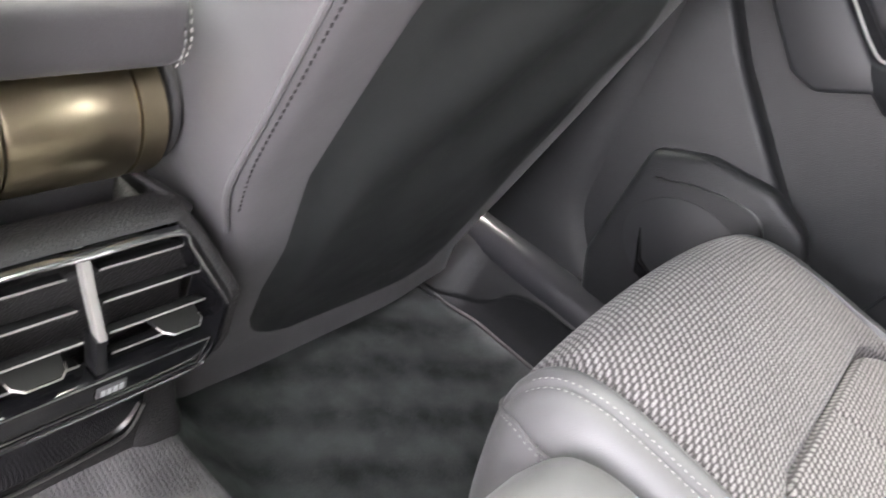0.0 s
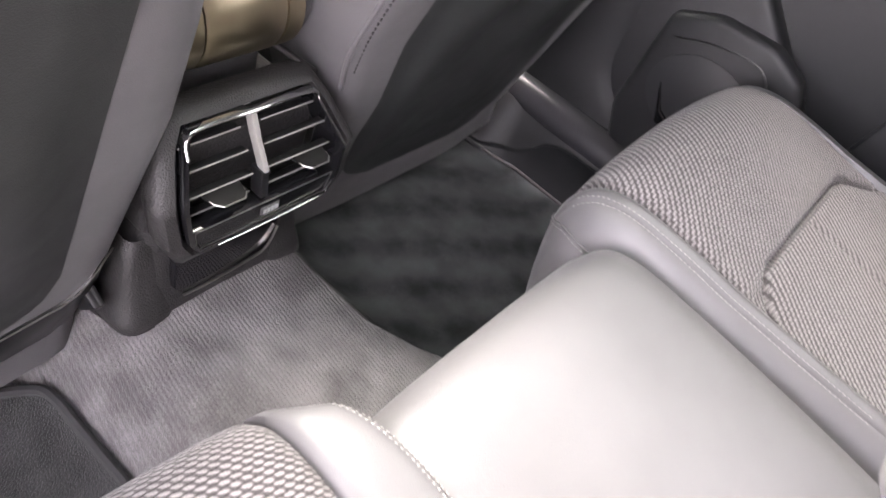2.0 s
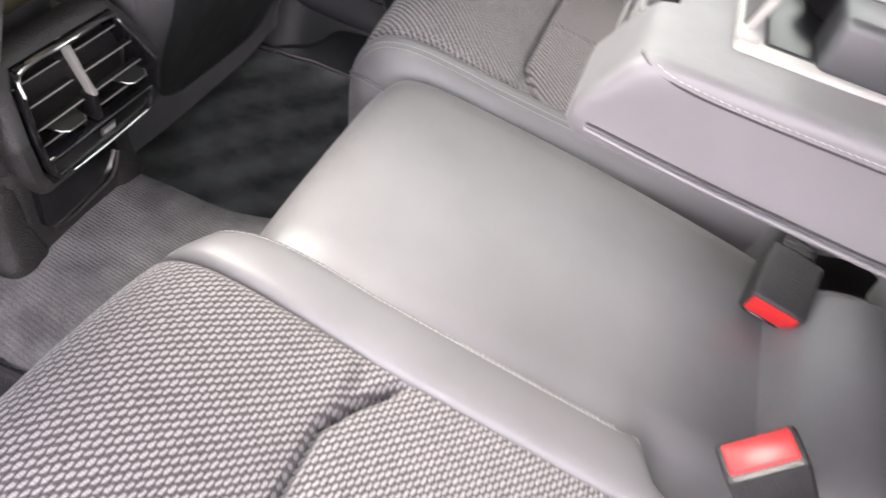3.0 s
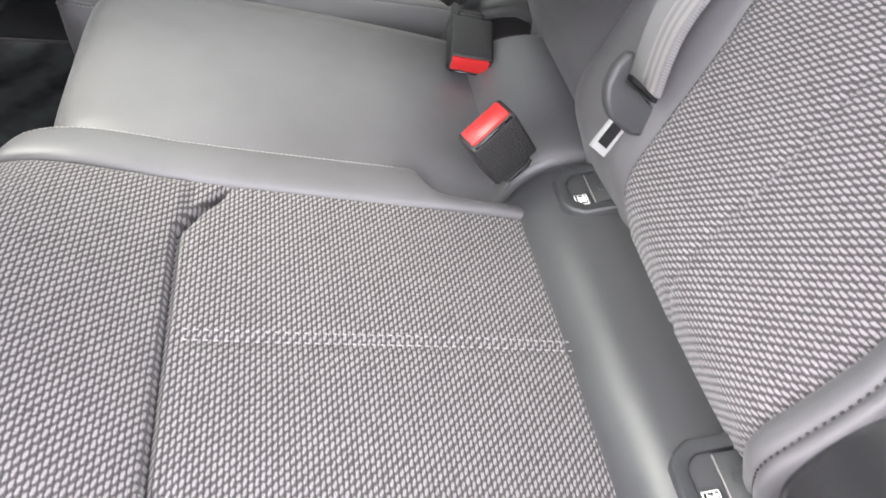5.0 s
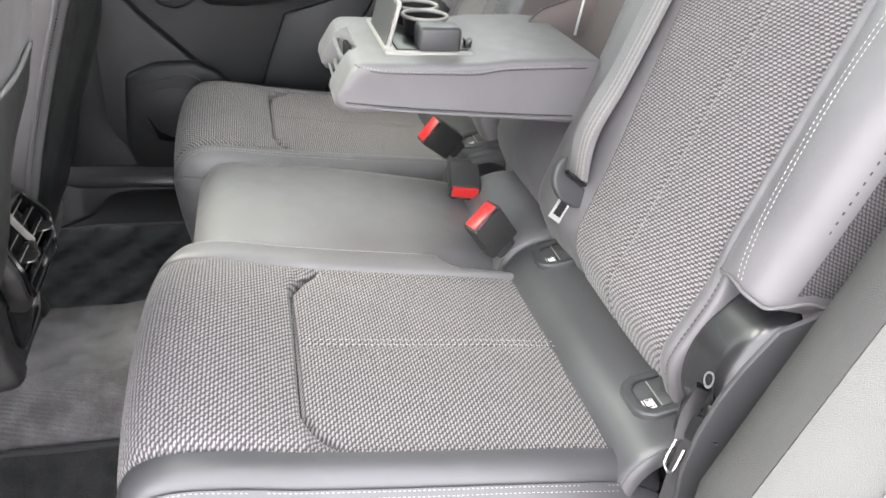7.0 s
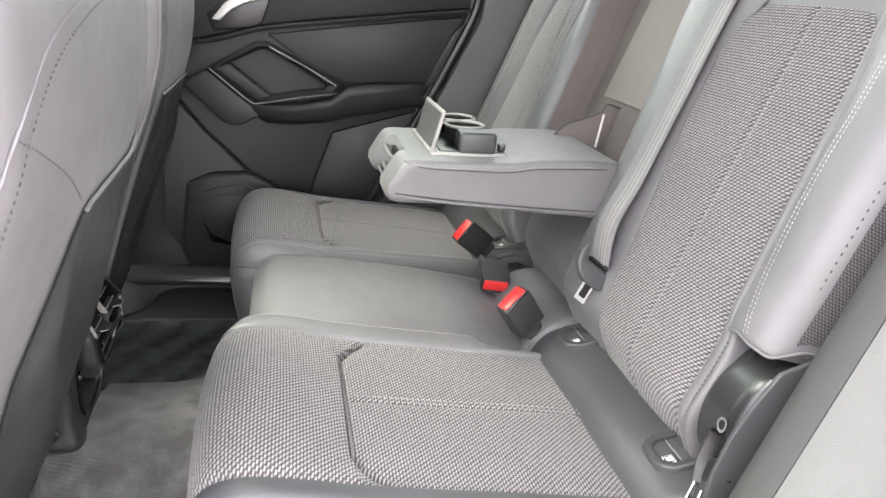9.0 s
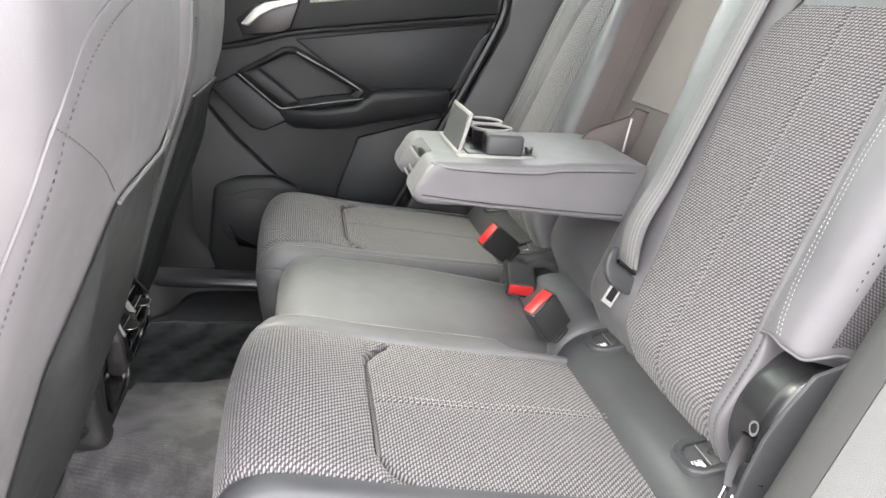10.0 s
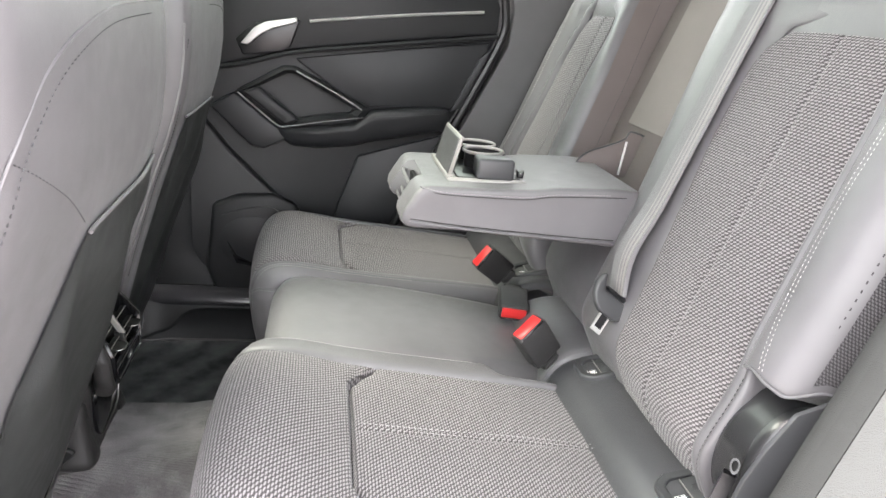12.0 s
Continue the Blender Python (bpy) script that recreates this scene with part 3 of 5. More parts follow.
def middle_cushion(place):
    path = smooth_path([(0, -0.43, 0.318), (0, -0.375, 0.328), (0, -0.30, 0.344), (0, -0.2, 0.361), (0, -0.1, 0.374), (0, -0.02, 0.382), (0, 0.02, 0.384), (0, 0.045, 0.379),
                        (0, 0.060, 0.366), (0, 0.069, 0.346), (0, 0.071, 0.315), (0, 0.065, 0.24), (0, 0.05, 0.14)], 8)
    rows = []
    xs = [-0.175, -0.15, -0.135, -0.12, -0.105, -0.09] + [-0.07 + 0.02 * k for k in range(12)] + [0.16, 0.168, 0.174, 0.178]
    for y, z, ny, nz, run in frame_of(path):
        row = []
        for x in xs:
            d = 0.020 * smoothstep(-0.10, -0.17, x) + 0.022 * smoothstep(0.135, 0.178, x) ** 1.6
            d -= 0.004 * math.cos(min(1.0, abs(x - 0.02) / 0.15) * math.pi / 2)
            d += 0.028 * smoothstep(-0.245, -0.275, y) * smoothstep(-0.108, -0.14, x)
            d += 0.0012 * noise.noise((x * 9, y * 7, 3.0))
            row.append(Vector((x, y - ny * d, z - nz * d)))
        rows.append(row)
    seat = part("seat_cushion", grid(rows), LEATHER, place, "plain smooth grey leather cushion", sharp=70)
    part("base", box((-0.12, -0.40, 0.10), (0.16, 0.03, 0.29), 0.02), PLASTIC, seat)



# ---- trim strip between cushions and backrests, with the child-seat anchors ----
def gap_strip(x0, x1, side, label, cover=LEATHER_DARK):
    """A padded roll with rounded ends, flat on top where it runs in under the backrest."""
    strip = thing("anchor_strip", label, "seat trim", group="anchor strips")
    prof = frame_of(smooth_path([(0, -0.330, 0.28), (0, -0.341, 0.318), (0, -0.349, 0.342), (0, -0.361, 0.359), (0, -0.377, 0.3705), (0, -0.397, 0.3775), (0, -0.418, 0.381), (0, -0.440, 0.380), (0, -0.47, 0.365)], 6))
    width = abs(x1 - x0)
    ts = [0.0, 0.002, 0.005, 0.010, 0.016, 0.024] + [0.034 + 0.932 * k / 36 for k in range(37)] + [0.976, 0.984, 0.990, 0.995, 0.998, 1.0]
    rows = []
    for y, z, ny, nz, run in prof:
        row = []
        for t in ts:
            x = x0 + (x1 - x0) * t
            near = min(t, 1 - t) * width
            sink = 0.016 * (1 - math.sqrt(1 - (1 - min(1.0, near / 0.014)) ** 2))
            puff = 0.0022 * noise.noise((x * 11, y * 14, 5.0)) + 0.002 * math.sin(math.pi * t)
            row.append(Vector((mirrored(x, side), y + ny * (sink - puff), z + nz * (sink - puff))))
        rows.append(row)
    part("cover", grid(rows), cover, strip, sharp=70)
    for x in (x0 + 0.006 * (1 if x1 > x0 else -1), x1 - 0.006 * (1 if x1 > x0 else -1)):
        part("end_seam", tube([Vector((mirrored(x, side), y + ny * 0.0024, z + nz * 0.0024)) for y, z, ny, nz, _ in prof[8:40:4]], 0.0011, 6, n=2), cover, strip, "rolled end seam")
    return strip


def anchor_cover(x, side):
    """A chamfered surround with a sunken pocket, a flap with a moulded ring and a small printed sign."""
    cover = thing("anchor_cover", "black plastic child-seat anchor cover with a white sign", "anchor cover", group="anchor covers")
    rear = Vector((0, -math.cos(radians(13)), math.sin(radians(13))))
    out = Vector((-1, 0, 0))
    m = Matrix((out, rear, out.cross(rear))).transposed().to_4x4()
    m.translation = Vector((mirrored(x, side), -0.403, 0.3815))
    cover.matrix_world = m
    def ring(w, front, back, cut):
        return [(-w, back), (-w, front + cut), (-w + 0.45 * cut, front + 0.35 * cut), (-w + cut, front), (w - cut, front), (w - 0.45 * cut, front + 0.35 * cut), (w, front + cut), (w, back)]
    loops = ((0.0325, -0.0285, 0.036, 0.016, -0.004), (0.0318, -0.0278, 0.036, 0.0158, 0.0025), (0.0300, -0.0262, 0.035, 0.0150, 0.0042), (0.0230, -0.0190, 0.032, 0.0110, 0.0042), (0.0215, -0.0176, 0.031, 0.0100, 0.0030), (0.0210, -0.0170, 0.0305, 0.0098, -0.0050))
    part("surround", grid([[Vector((a, b, z)) for a, b in ring(w, f, r, c)] for w, f, r, c, z in loops], close=True), ANCHOR, cover, "charcoal plastic surround", sharp=40)
    part("pocket", prism(ring(0.0212, -0.0172, 0.0306, 0.0098), "z", -0.008, -0.0045), MATTE, cover, "dark sunken pocket")
    part("sign_plate", box((0.000, -0.0165, -0.006), (0.0205, 0.0005, -0.0012), 0.001, 2), ANCHOR, cover, "charcoal sign plate")
    flap = part("flap", rbox((0.039, 0.030, 0.004), 0.0012, 2, pose(0.0005, 0.0165, 0.0012, 6, 0, 0)), ANCHOR, cover, "charcoal plastic flap")
    part("flap_edge", rbox((0.038, 0.0010, 0.0014), 0.0004, 1, pose(0.0005, 0.0016, 0.0022)), SLAT, flap, "pale flap edge")
    part("moulded_ring", tube([(0.0005 + 0.0065 * math.cos(q), 0.0145 + 0.0065 * math.sin(q), 0.0031) for q in (2 * math.pi * k / 16 for k in range(16))], 0.0005, 5, True, 0), ANCHOR, flap, "faint moulded ring")
    part("sign", rbox((0.0130, 0.0120, 0.0008), 0.0003, 1, pose(0.0105, -0.0085, -0.0009)), WHITE, cover, "white printed sign")
    part("sign_field", rbox((0.0106, 0.0096, 0.0004), 0, 1, pose(0.0105, -0.0085, -0.0004)), MATTE, cover, "black printed field")
    part("pictogram", prism([(0.0145, -0.0045), (0.0070, -0.0045), (0.0062, -0.0070), (0.0085, -0.0078), (0.0075, -0.0100), (0.0060, -0.0118), (0.0125, -0.0122), (0.0150, -0.0100), (0.0135, -0.0085), (0.0152, -0.0065)], "z", -0.0003, 0.0003), WHITE, cover, "white pictogram")
    return cover


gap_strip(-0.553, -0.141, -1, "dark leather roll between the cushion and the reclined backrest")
gap_strip(-0.138, 0.100, -1, "grey leather roll behind the middle cushion", LEATHER)
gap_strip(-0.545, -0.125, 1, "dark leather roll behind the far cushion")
for ax in (-0.190, -0.4805):
    anchor_cover(ax, -1)
    anchor_cover(ax, 1)


# ---- backrests ----
def back_y(z):
    return -0.408 - 0.368 * (z - 0.46)


def cloth_back_in(z, side=-1):
    if side > 0:
        return interp(z, [(0.375, -0.250), (0.45, -0.278), (0.545, -0.302), (0.65, -0.313), (0.75, -0.311), (0.82, -0.300), (0.845, -0.297), (0.863, -0.312)])
    return interp(z, [(0.40, -0.243), (0.545, -0.231), (0.717, -0.203), (0.80, -0.2), (0.835, -0.208), (0.863, -0.245)])


def cloth_back_out(z, side=-1):
    if side > 0:
        return interp(z, [(0.375, -0.485), (0.437, -0.496), (0.52, -0.506), (0.57, -0.505), (0.655, -0.493), (0.76, -0.486), (0.82, -0.470), (0.845, -0.455), (0.863, -0.43)])
    return interp(z, [(0.375, -0.470), (0.437, -0.476), (0.47, -0.480), (0.52, -0.482), (0.559, -0.475), (0.64, -0.469), (0.80, -0.459), (0.84, -0.452), (0.863, -0.43)])


LEAN = Vector((0, 1, 0.368)).normalized()


def tuck(z):
    """How far the padding curls back under at the foot of the backrest."""
    return 0.055 * smoothstep(0.47, 0.375, z) ** 2


def on_back(x, z, proud, side):
    return Vector((mirrored(x, side), back_y(z) + LEAN.y * proud, z + LEAN.z * proud))


def backrest(side, place):
    # cloth centre
    rows, uvs = [], []
    nz, nx = 100, 70
    for i in range(nz + 1):
        row, uv = [], []
        for k in range(nx + 1):
            t = k / nx
            zb = 0.374 + 0.020 * t
            z = zb + (0.863 - zb) * i / nz
            x = cloth_back_out(z, side) + (cloth_back_in(z, side) - cloth_back_out(z, side)) * t
            g = 0.0035 * (math.exp(-(t * 0.26 / 0.006) ** 2) + math.exp(-((1 - t) * 0.26 / 0.006) ** 2)) + 0.003 * math.exp(-((0.863 - z) / 0.005) ** 2)
            g += 0.0028 * math.exp(-((x + 0.352) / 0.0035) ** 2)
            g += tuck(z)
            row.append(on_back(x, z, 0.004 * math.sin(math.pi * t) - g, side))
            uv.append((x, z * 1.066))
        rows.append(row)
        uvs.append(uv)
    seat = part("backrest", grid(rows, uvs), CLOTH, place, "grey woven cloth backrest with light flecks", sharp=70)

    zs = [0.372 + 0.0075 * k for k in range(12)] + [0.4655 + 0.0155 * k for k in range(39)]
    # inner leather bolster
    rows = []
    for z in zs:
        a = cloth_back_in(min(z, 0.863), side) if z < 0.87 else -0.33 - 0.02 * (side > 0)
        b = interp(z, [(0.40, -0.103), (0.55, -0.098), (0.90, -0.052)]) if side < 0 else interp(z, [(0.375, -0.153), (0.50, -0.180), (0.60, -0.214), (0.70, -0.226), (0.76, -0.229), (0.86, -0.250), (0.95, -0.262)])
        row = []
        for t, d in ((0, -0.003), (0.06, 0.0005), (0.2, 0.003), (0.4, 0.006), (0.6, 0.008), (0.78, 0.008), (0.9, 0.005), (0.97, 0.0), (1.0, -0.010), (1.0, -0.03), (1.0, -0.11)):
            x = a + (b - a) * t
            row.append(on_back(x, z, d - tuck(z), side))
        rows.append(row)
    part("inner_bolster", grid(rows), LEATHER, seat, "smooth grey leather bolster", sharp=60)
    seam_rows = [row for row in rows if row[0].z > 0.52]
    if side > 0:
        wall = [[row[-3] + Vector((-0.0015, 0, 0)), row[-2] + Vector((-0.0015, 0, 0)), row[-1] + Vector((-0.0015, 0, 0))] for row in seam_rows]
        part("recess_side", grid(wall), FELT_DARK, seat, "brown-grey felt side of the recess")
    # leather above the cloth
    rows = []
    for i in range(13):
        z = 0.845 + 0.0215 * i
        row = []
        for k in range(25):
            x = -0.455 + ((-0.200 if side < 0 else -0.285) + 0.455) * k / 24
            row.append(on_back(x, z, 0.010 * smoothstep(0.858, 0.885, z) - 0.0075, side))
        rows.append(row)
    part("upper_panel", grid(rows), LEATHER, seat, "smooth grey leather panel", sharp=60)
    # narrow band beside the cloth, all the way down
    rows = []
    for z in zs:
        a = cloth_back_out(min(z, 0.84), side) if z < 0.87 else -0.44
        rows.append([on_back(a - dx * (1.0 + 0.45 * smoothstep(0.56, 0.52, z)), z, d - tuck(z), side) for dx, d in ((0, -0.003), (0.002, 0.002), (0.006, 0.006), (0.010, 0.0078), (0.0135, 0.0075), (0.0150, 0.0052), (0.0162, 0.0052), (0.0175, 0.0078), (0.0205, 0.0076), (0.0225, 0.0050), (0.0232, -0.002), (0.0225, -0.04))])
    part("outer_band", grid(rows), LEATHER, seat, "smooth grey leather band", sharp=60)
    # outer bolster, cut off below in a thin rim over the hinge cover
    cross = ((0, 0.007), (0.10, 0.014), (0.22, 0.019), (0.35, 0.0225), (0.48, 0.0235), (0.60, 0.0225), (0.72, 0.018), (0.82, 0.010), (0.90, 0.000), (0.96, -0.012), (1.0, -0.028), (1.02, -0.07))
    def rim_z(t):
        return 0.5385 + 0.006 * smoothstep(0.05, 0.35, t) - 0.003 * smoothstep(0.4, 0.7, t) + 0.020 * smoothstep(0.82, 1.0, t)
    def edge_x(z):
        return (cloth_back_out(min(z, 0.84), side) if z < 0.87 else -0.44) - 0.018
    rise = [(0.004, -0.040), (0.001, -0.012), (-0.0012, -0.003), (0.0, 0.0), (0.003, 0.0012), (0.008, 0.0015)] + [(0.018 + 0.0155 * k, 0.0015 * max(0.0, 1 - k / 3)) for k in range(33)]
    rows = []
    for up, sink in rise:
        row = []
        for t, d in cross:
            z = rim_z(t) + up if up < 0.05 else max(rim_z(t) + up, 0.55)
            a = edge_x(max(z, 0.545))
            row.append(on_back(a + (-0.584 - a) * t, z, d + sink, side))
        rows.append(row)
    part("outer_bolster", grid(rows), LEATHER, seat, "smooth grey leather bolster", sharp=60)
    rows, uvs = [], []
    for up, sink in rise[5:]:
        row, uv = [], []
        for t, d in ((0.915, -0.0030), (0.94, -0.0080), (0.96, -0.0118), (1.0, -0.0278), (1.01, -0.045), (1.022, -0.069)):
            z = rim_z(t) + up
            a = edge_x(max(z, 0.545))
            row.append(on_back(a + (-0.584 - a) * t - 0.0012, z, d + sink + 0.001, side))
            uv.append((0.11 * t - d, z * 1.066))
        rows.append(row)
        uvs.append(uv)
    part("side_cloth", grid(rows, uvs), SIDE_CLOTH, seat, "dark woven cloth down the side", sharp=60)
    rim = []
    for t, d in cross[:-1]:
        a = edge_x(0.545)
        rim.append(on_back(a + (-0.584 - a) * t, rim_z(t) - 0.0008, d + 0.0004, side))
    part("piping", tube(rim, 0.0017), LEATHER, seat, "thin rolled leather rim")
    for dx in (0.0, 0.005):
        line = [on_back(x - dx, z, 0.0257 - 0.05 * max(0.0, -0.525 - x + dx), side) for x, z in ((-0.537, 0.548), (-0.532, 0.558), (-0.528, 0.57), (-0.521, 0.60), (-0.514, 0.66), (-0.511, 0.72), (-0.513, 0.78), (-0.512, 0.9), (-0.51, 1.0))]
        part("stitching", stitches(line, 0.0030, 0.0020, 0.00036), THREAD, seat, "light double stitching")
    line = [on_back(x, z, 0.0035, side) for x, z in ((-0.571, 0.562), (-0.571, 0.62), (-0.570, 0.75), (-0.569, 0.9))]
    part("stitching", stitches(line, 0.0045, 0.0045, 0.0010), THREAD_DARK, seat, "dark edge stitching")
    # side of the band above the cover
    line = [on_back(cloth_back_out(z, side) - 0.0156 * 1.45, z, 0.0060 - tuck(z), side) for z in (0.40, 0.43, 0.46, 0.5, 0.535)]
    part("stitching", stitches(line, 0.0032, 0.0026, 0.0008), THREAD_DARK, seat, "dark edge stitching")
    # light thread down the middle of the cloth
    line = [on_back(-0.3565, z, 0.0030 - tuck(z), side) for z in (0.44, 0.5, 0.6, 0.7, 0.8, 0.855)]
    part("stitching", stitches(line, 0.0034, 0.0034, 0.0006), THREAD_PALE, seat, "light thread along the middle seam")
    if side > 0:
        wall = [row[-2].lerp(row[-1], 0.25) + Vector((-0.0030, 0, 0)) for row in seam_rows[::2]]
        part("stitching", stitches(wall, 0.0030, 0.0024, 0.0007), THREAD_GREY, seat, "dark thread down the side of the recess")
    # foam core and rear board close the back
    pts = [(back_y(0.42) - 0.03, 0.40), (back_y(1.05) - 0.03, 1.05), (back_y(1.05) - 0.11, 1.05), (back_y(0.42) - 0.11, 0.40)]
    part("core", prism(pts, "x", mirrored(-0.585, side), mirrored(-0.107 if side < 0 else -0.270, side), 0.01), FELT_DARK, seat, "dark felt rear board")


def hinge_cover(side, place):
    """Rounded plastic cover over the backrest's hinge, with its side flange."""
    rows = []
    for i in range(25):
        a = math.pi * (0.02 + 0.96 * i / 24)
        row = []
        for k in range(21):
            t = k / 20
            x = -0.504 - 0.089 * t
            r = 0.067 * (1 - 0.55 * max(0.0, (t - 0.55) / 0.45) ** 2.2) * (0.80 if k == 0 else 0.94 if k == 1 else 1.0)
            row.append(Vector((mirrored(x, side), -0.466 + r * math.sin(a) * 0.90 + 0.010 * math.cos(a), 0.459 + r * -math.cos(a) * 1.12)))
        rows.append(row)
    cover = part("hinge_cover", grid(rows), DOME, place, "smooth satin black hinge cover", sharp=50)
    edge = [(-0.47, 0.33), (-0.372, 0.33), (-0.366, 0.40), (-0.371, 0.44), (-0.381, 0.478), (-0.396, 0.510), (-0.418, 0.545), (-0.47, 0.565)]
    part("flange", prism(edge, "x", mirrored(-0.603, side), mirrored(-0.597, side), 0.002), ANCHOR, cover, "charcoal side flange")
    part("skirt", box((mirrored(-0.595, side), -0.46, 0.30), (mirrored(-0.52, side), -0.402, 0.42), 0.012), SMOOTH, cover, "black lower skirt")


for side, words in ((-1, "reclined outer rear seat in woven grey cloth and grey leather"), (1, "outer rear seat in woven cloth beside the closed far door")):
    place = thing("rear_seat", words, "car seat", group="rear seats")
    cushion(side, place)
    backrest(side, place)
    hinge_cover(side, place)


def middle_back(place):
    rows = []
    for i in range(12):
        z = 0.374 + 0.0168 * i
        row = []
        for k in range(17):
            x = -0.104 + 0.245 * k / 16
            row.append(on_back(x, z, -0.012 - tuck(z) - 0.012 * smoothstep(0.53, 0.56, z), -1))
        rows.append(row)
    part("backrest", grid(rows), LEATHER, place, "grey leather lower backrest", sharp=60)
    board = thing("recess_panel", "brown-grey felt panel in the armrest recess", "trim panel")
    pts = [(back_y(0.5) - 0.075, 0.50), (back_y(1.05) - 0.075, 1.05), (back_y(1.05) - 0.10, 1.05), (back_y(0.5) - 0.10, 0.50)]
    part("panel", prism(pts, "x", -0.104, 0.268, 0.003), FELT_DARK, board)
    pts = [(back_y(0.68) - 0.068, 0.68), (back_y(1.04) - 0.068, 1.04), (back_y(1.04) - 0.078, 1.04), (back_y(0.68) - 0.078, 0.68)]
    part("hatch", prism(pts, "x", -0.09, 0.205, 0.003), FELT_BEIGE, board, "lighter beige felt hatch")
    shape = [(-0.425, 0.617), (-0.432, 0.630), (-0.448, 0.644), (-0.478, 0.655), (-0.508, 0.668), (-0.516, 0.681), (-0.541, 0.675), (-0.532, 0.640), (-0.519, 0.604), (-0.47, 0.590)]
    bracket = part("hinge_bracket", prism(shape, "x", 0.088, 0.096, 0.002), FELT_DARK, place, "brown-grey hinge bracket")
    part("edge", tube([(0.087, y, z) for y, z in shape[:7]], 0.0016, 6, n=3), ANCHOR, bracket, "dark rolled edge")
    part("arm", tube([(0.086, -0.512, 0.664), (0.086, -0.509, 0.64), (0.086, -0.505, 0.607)], 0.0022), SILVER, bracket, "silver post")


# ---- folded-down armrest ----
def armrest(place):
    # side profile from the nose round over the top, and its notch for the pull in the middle of the nose
    side = [(-0.134, 0.557), (-0.123, 0.560), (-0.1165, 0.567), (-0.1175, 0.577), (-0.1265, 0.594), (-0.1355, 0.609), (-0.142, 0.6155), (-0.152, 0.618), (-0.19, 0.618), (-0.23, 0.618), (-0.30, 0.619), (-0.32, 0.621), (-0.34, 0.624), (-0.42, 0.626), (-0.46, 0.624), (-0.46, 0.535), (-0.41, 0.541), (-0.30, 0.548), (-0.2, 0.556)]
    centre = (-0.30, 0.585)
    rows = []
    for x, inset in [(-0.1165, 0.012), (-0.117, 0.007), (-0.1158, 0.0028), (-0.1125, 0.0006), (-0.108, 0.0)] + [(-0.10 + 0.0100 * k, 0.0) for k in range(24)] + [(0.1355, 0.0006), (0.1388, 0.0028), (0.140, 0.007), (0.1395, 0.012)]:
        notch = smoothstep(-0.040, -0.022, x) * smoothstep(0.070, 0.052, x)
        row = []
        for y, z in side:
            v = Vector((centre[0] - y, centre[1] - z))
            v = Vector((math.copysign(min(abs(v.x), inset), v.x), math.copysign(min(abs(v.y) * 0.8, inset), v.y)))
            yy = y - 0.030 * notch * smoothstep(-0.150, -0.142, y)
            row.append(Vector((x, yy + v.x, z + v.y)))
        rows.append(row)
    bm = grid(rows, close=True)
    for ring in (0, -1):
        want = {tuple(round(c, 6) for c in p) for p in rows[ring]}
        bm.faces.new([v for v in bm.verts if tuple(round(c, 6) for c in v.co) in want])
    arm = part("armrest", bm, LEATHER, place, "folded-down grey leather armrest", sharp=45)
    part("piping", tube([(-0.1165, -0.129, 0.5675), (-0.1185, -0.2, 0.5605), (-0.1185, -0.3, 0.5535), (-0.1185, -0.38, 0.549), (-0.1185, -0.43, 0.547)], 0.0018), LEATHER, arm)
    part("piping", tube([(-0.117, -0.13, 0.567), (-0.05, -0.1265, 0.5675), (0.05, -0.1265, 0.5675), (0.138, -0.13, 0.567)], 0.0018), LEATHER, arm)
    part("seam", tube([(-0.1168, -0.129, 0.5712), (-0.1172, -0.2, 0.5642), (-0.1172, -0.3, 0.5572), (-0.1172, -0.38, 0.5527), (-0.1172, -0.43, 0.5507)], 0.0008, 6), THREAD_DARK, arm, "dark lower seam")
    upper = [(-0.1090, -0.141, 0.6160), (-0.1140, -0.146, 0.6140), (-0.1162, -0.156, 0.6110), (-0.1172, -0.18, 0.6080), (-0.1172, -0.24, 0.6065), (-0.1172, -0.295, 0.6065), (-0.1172, -0.335, 0.6120), (-0.1172, -0.44, 0.6150)]
    part("seam", tube(upper, 0.0007, 6), THREAD_DARK, arm, "dark upper seam")
    part("piping", tube([(x + 0.0012, y, z + 0.0006) for x, y, z in upper], 0.0012, 6), LEATHER, arm)
    part("stitching", stitches([(-0.1150, -0.150, 0.6158), (-0.1168, -0.162, 0.6128), (-0.1173, -0.19, 0.6105), (-0.1173, -0.22, 0.6098), (-0.1173, -0.295, 0.6098), (-0.1173, -0.335, 0.6150), (-0.1173, -0.42, 0.6180)], 0.0028, 0.0016, 0.00038), THREAD_PALE, arm, "grey thread along the edge")
    # pull opening in the notch of the nose
    part("pull_slot", box((-0.026, -0.152, 0.570), (0.056, -0.1450, 0.604), 0.002), MATTE, arm, "dark slot")
    for z in (0.574, 0.603):
        part("pull_bar", tube([(-0.034, -0.140, z), (-0.028, -0.134, z), (0.056, -0.134, z), (0.062, -0.140, z)], 0.0030), TRIM, arm, "pale pull bar")
    holder = arm
    part("tray", box((-0.072, -0.302, 0.610), (0.108, -0.185, 0.6215), 0.003), SLAT, holder, "grey plastic tray rim")
    part("well", box((-0.062, -0.296, 0.612), (0.100, -0.200, 0.6228), 0.002), SMOOTH, holder)
    part("flap", rbox((0.138, 0.005, 0.064), 0.0020, 3, pose(0.014, -0.197, 0.648, 14, 0, 0)), SLAT, holder, "upright flap with a pale rim")
    part("flap_face", rbox((0.128, 0.0015, 0.056), 0.0006, 1, pose(0.014, -0.1938, 0.6485, 14, 0, 0)), PLASTIC_GREY, holder, "grey flap lining")
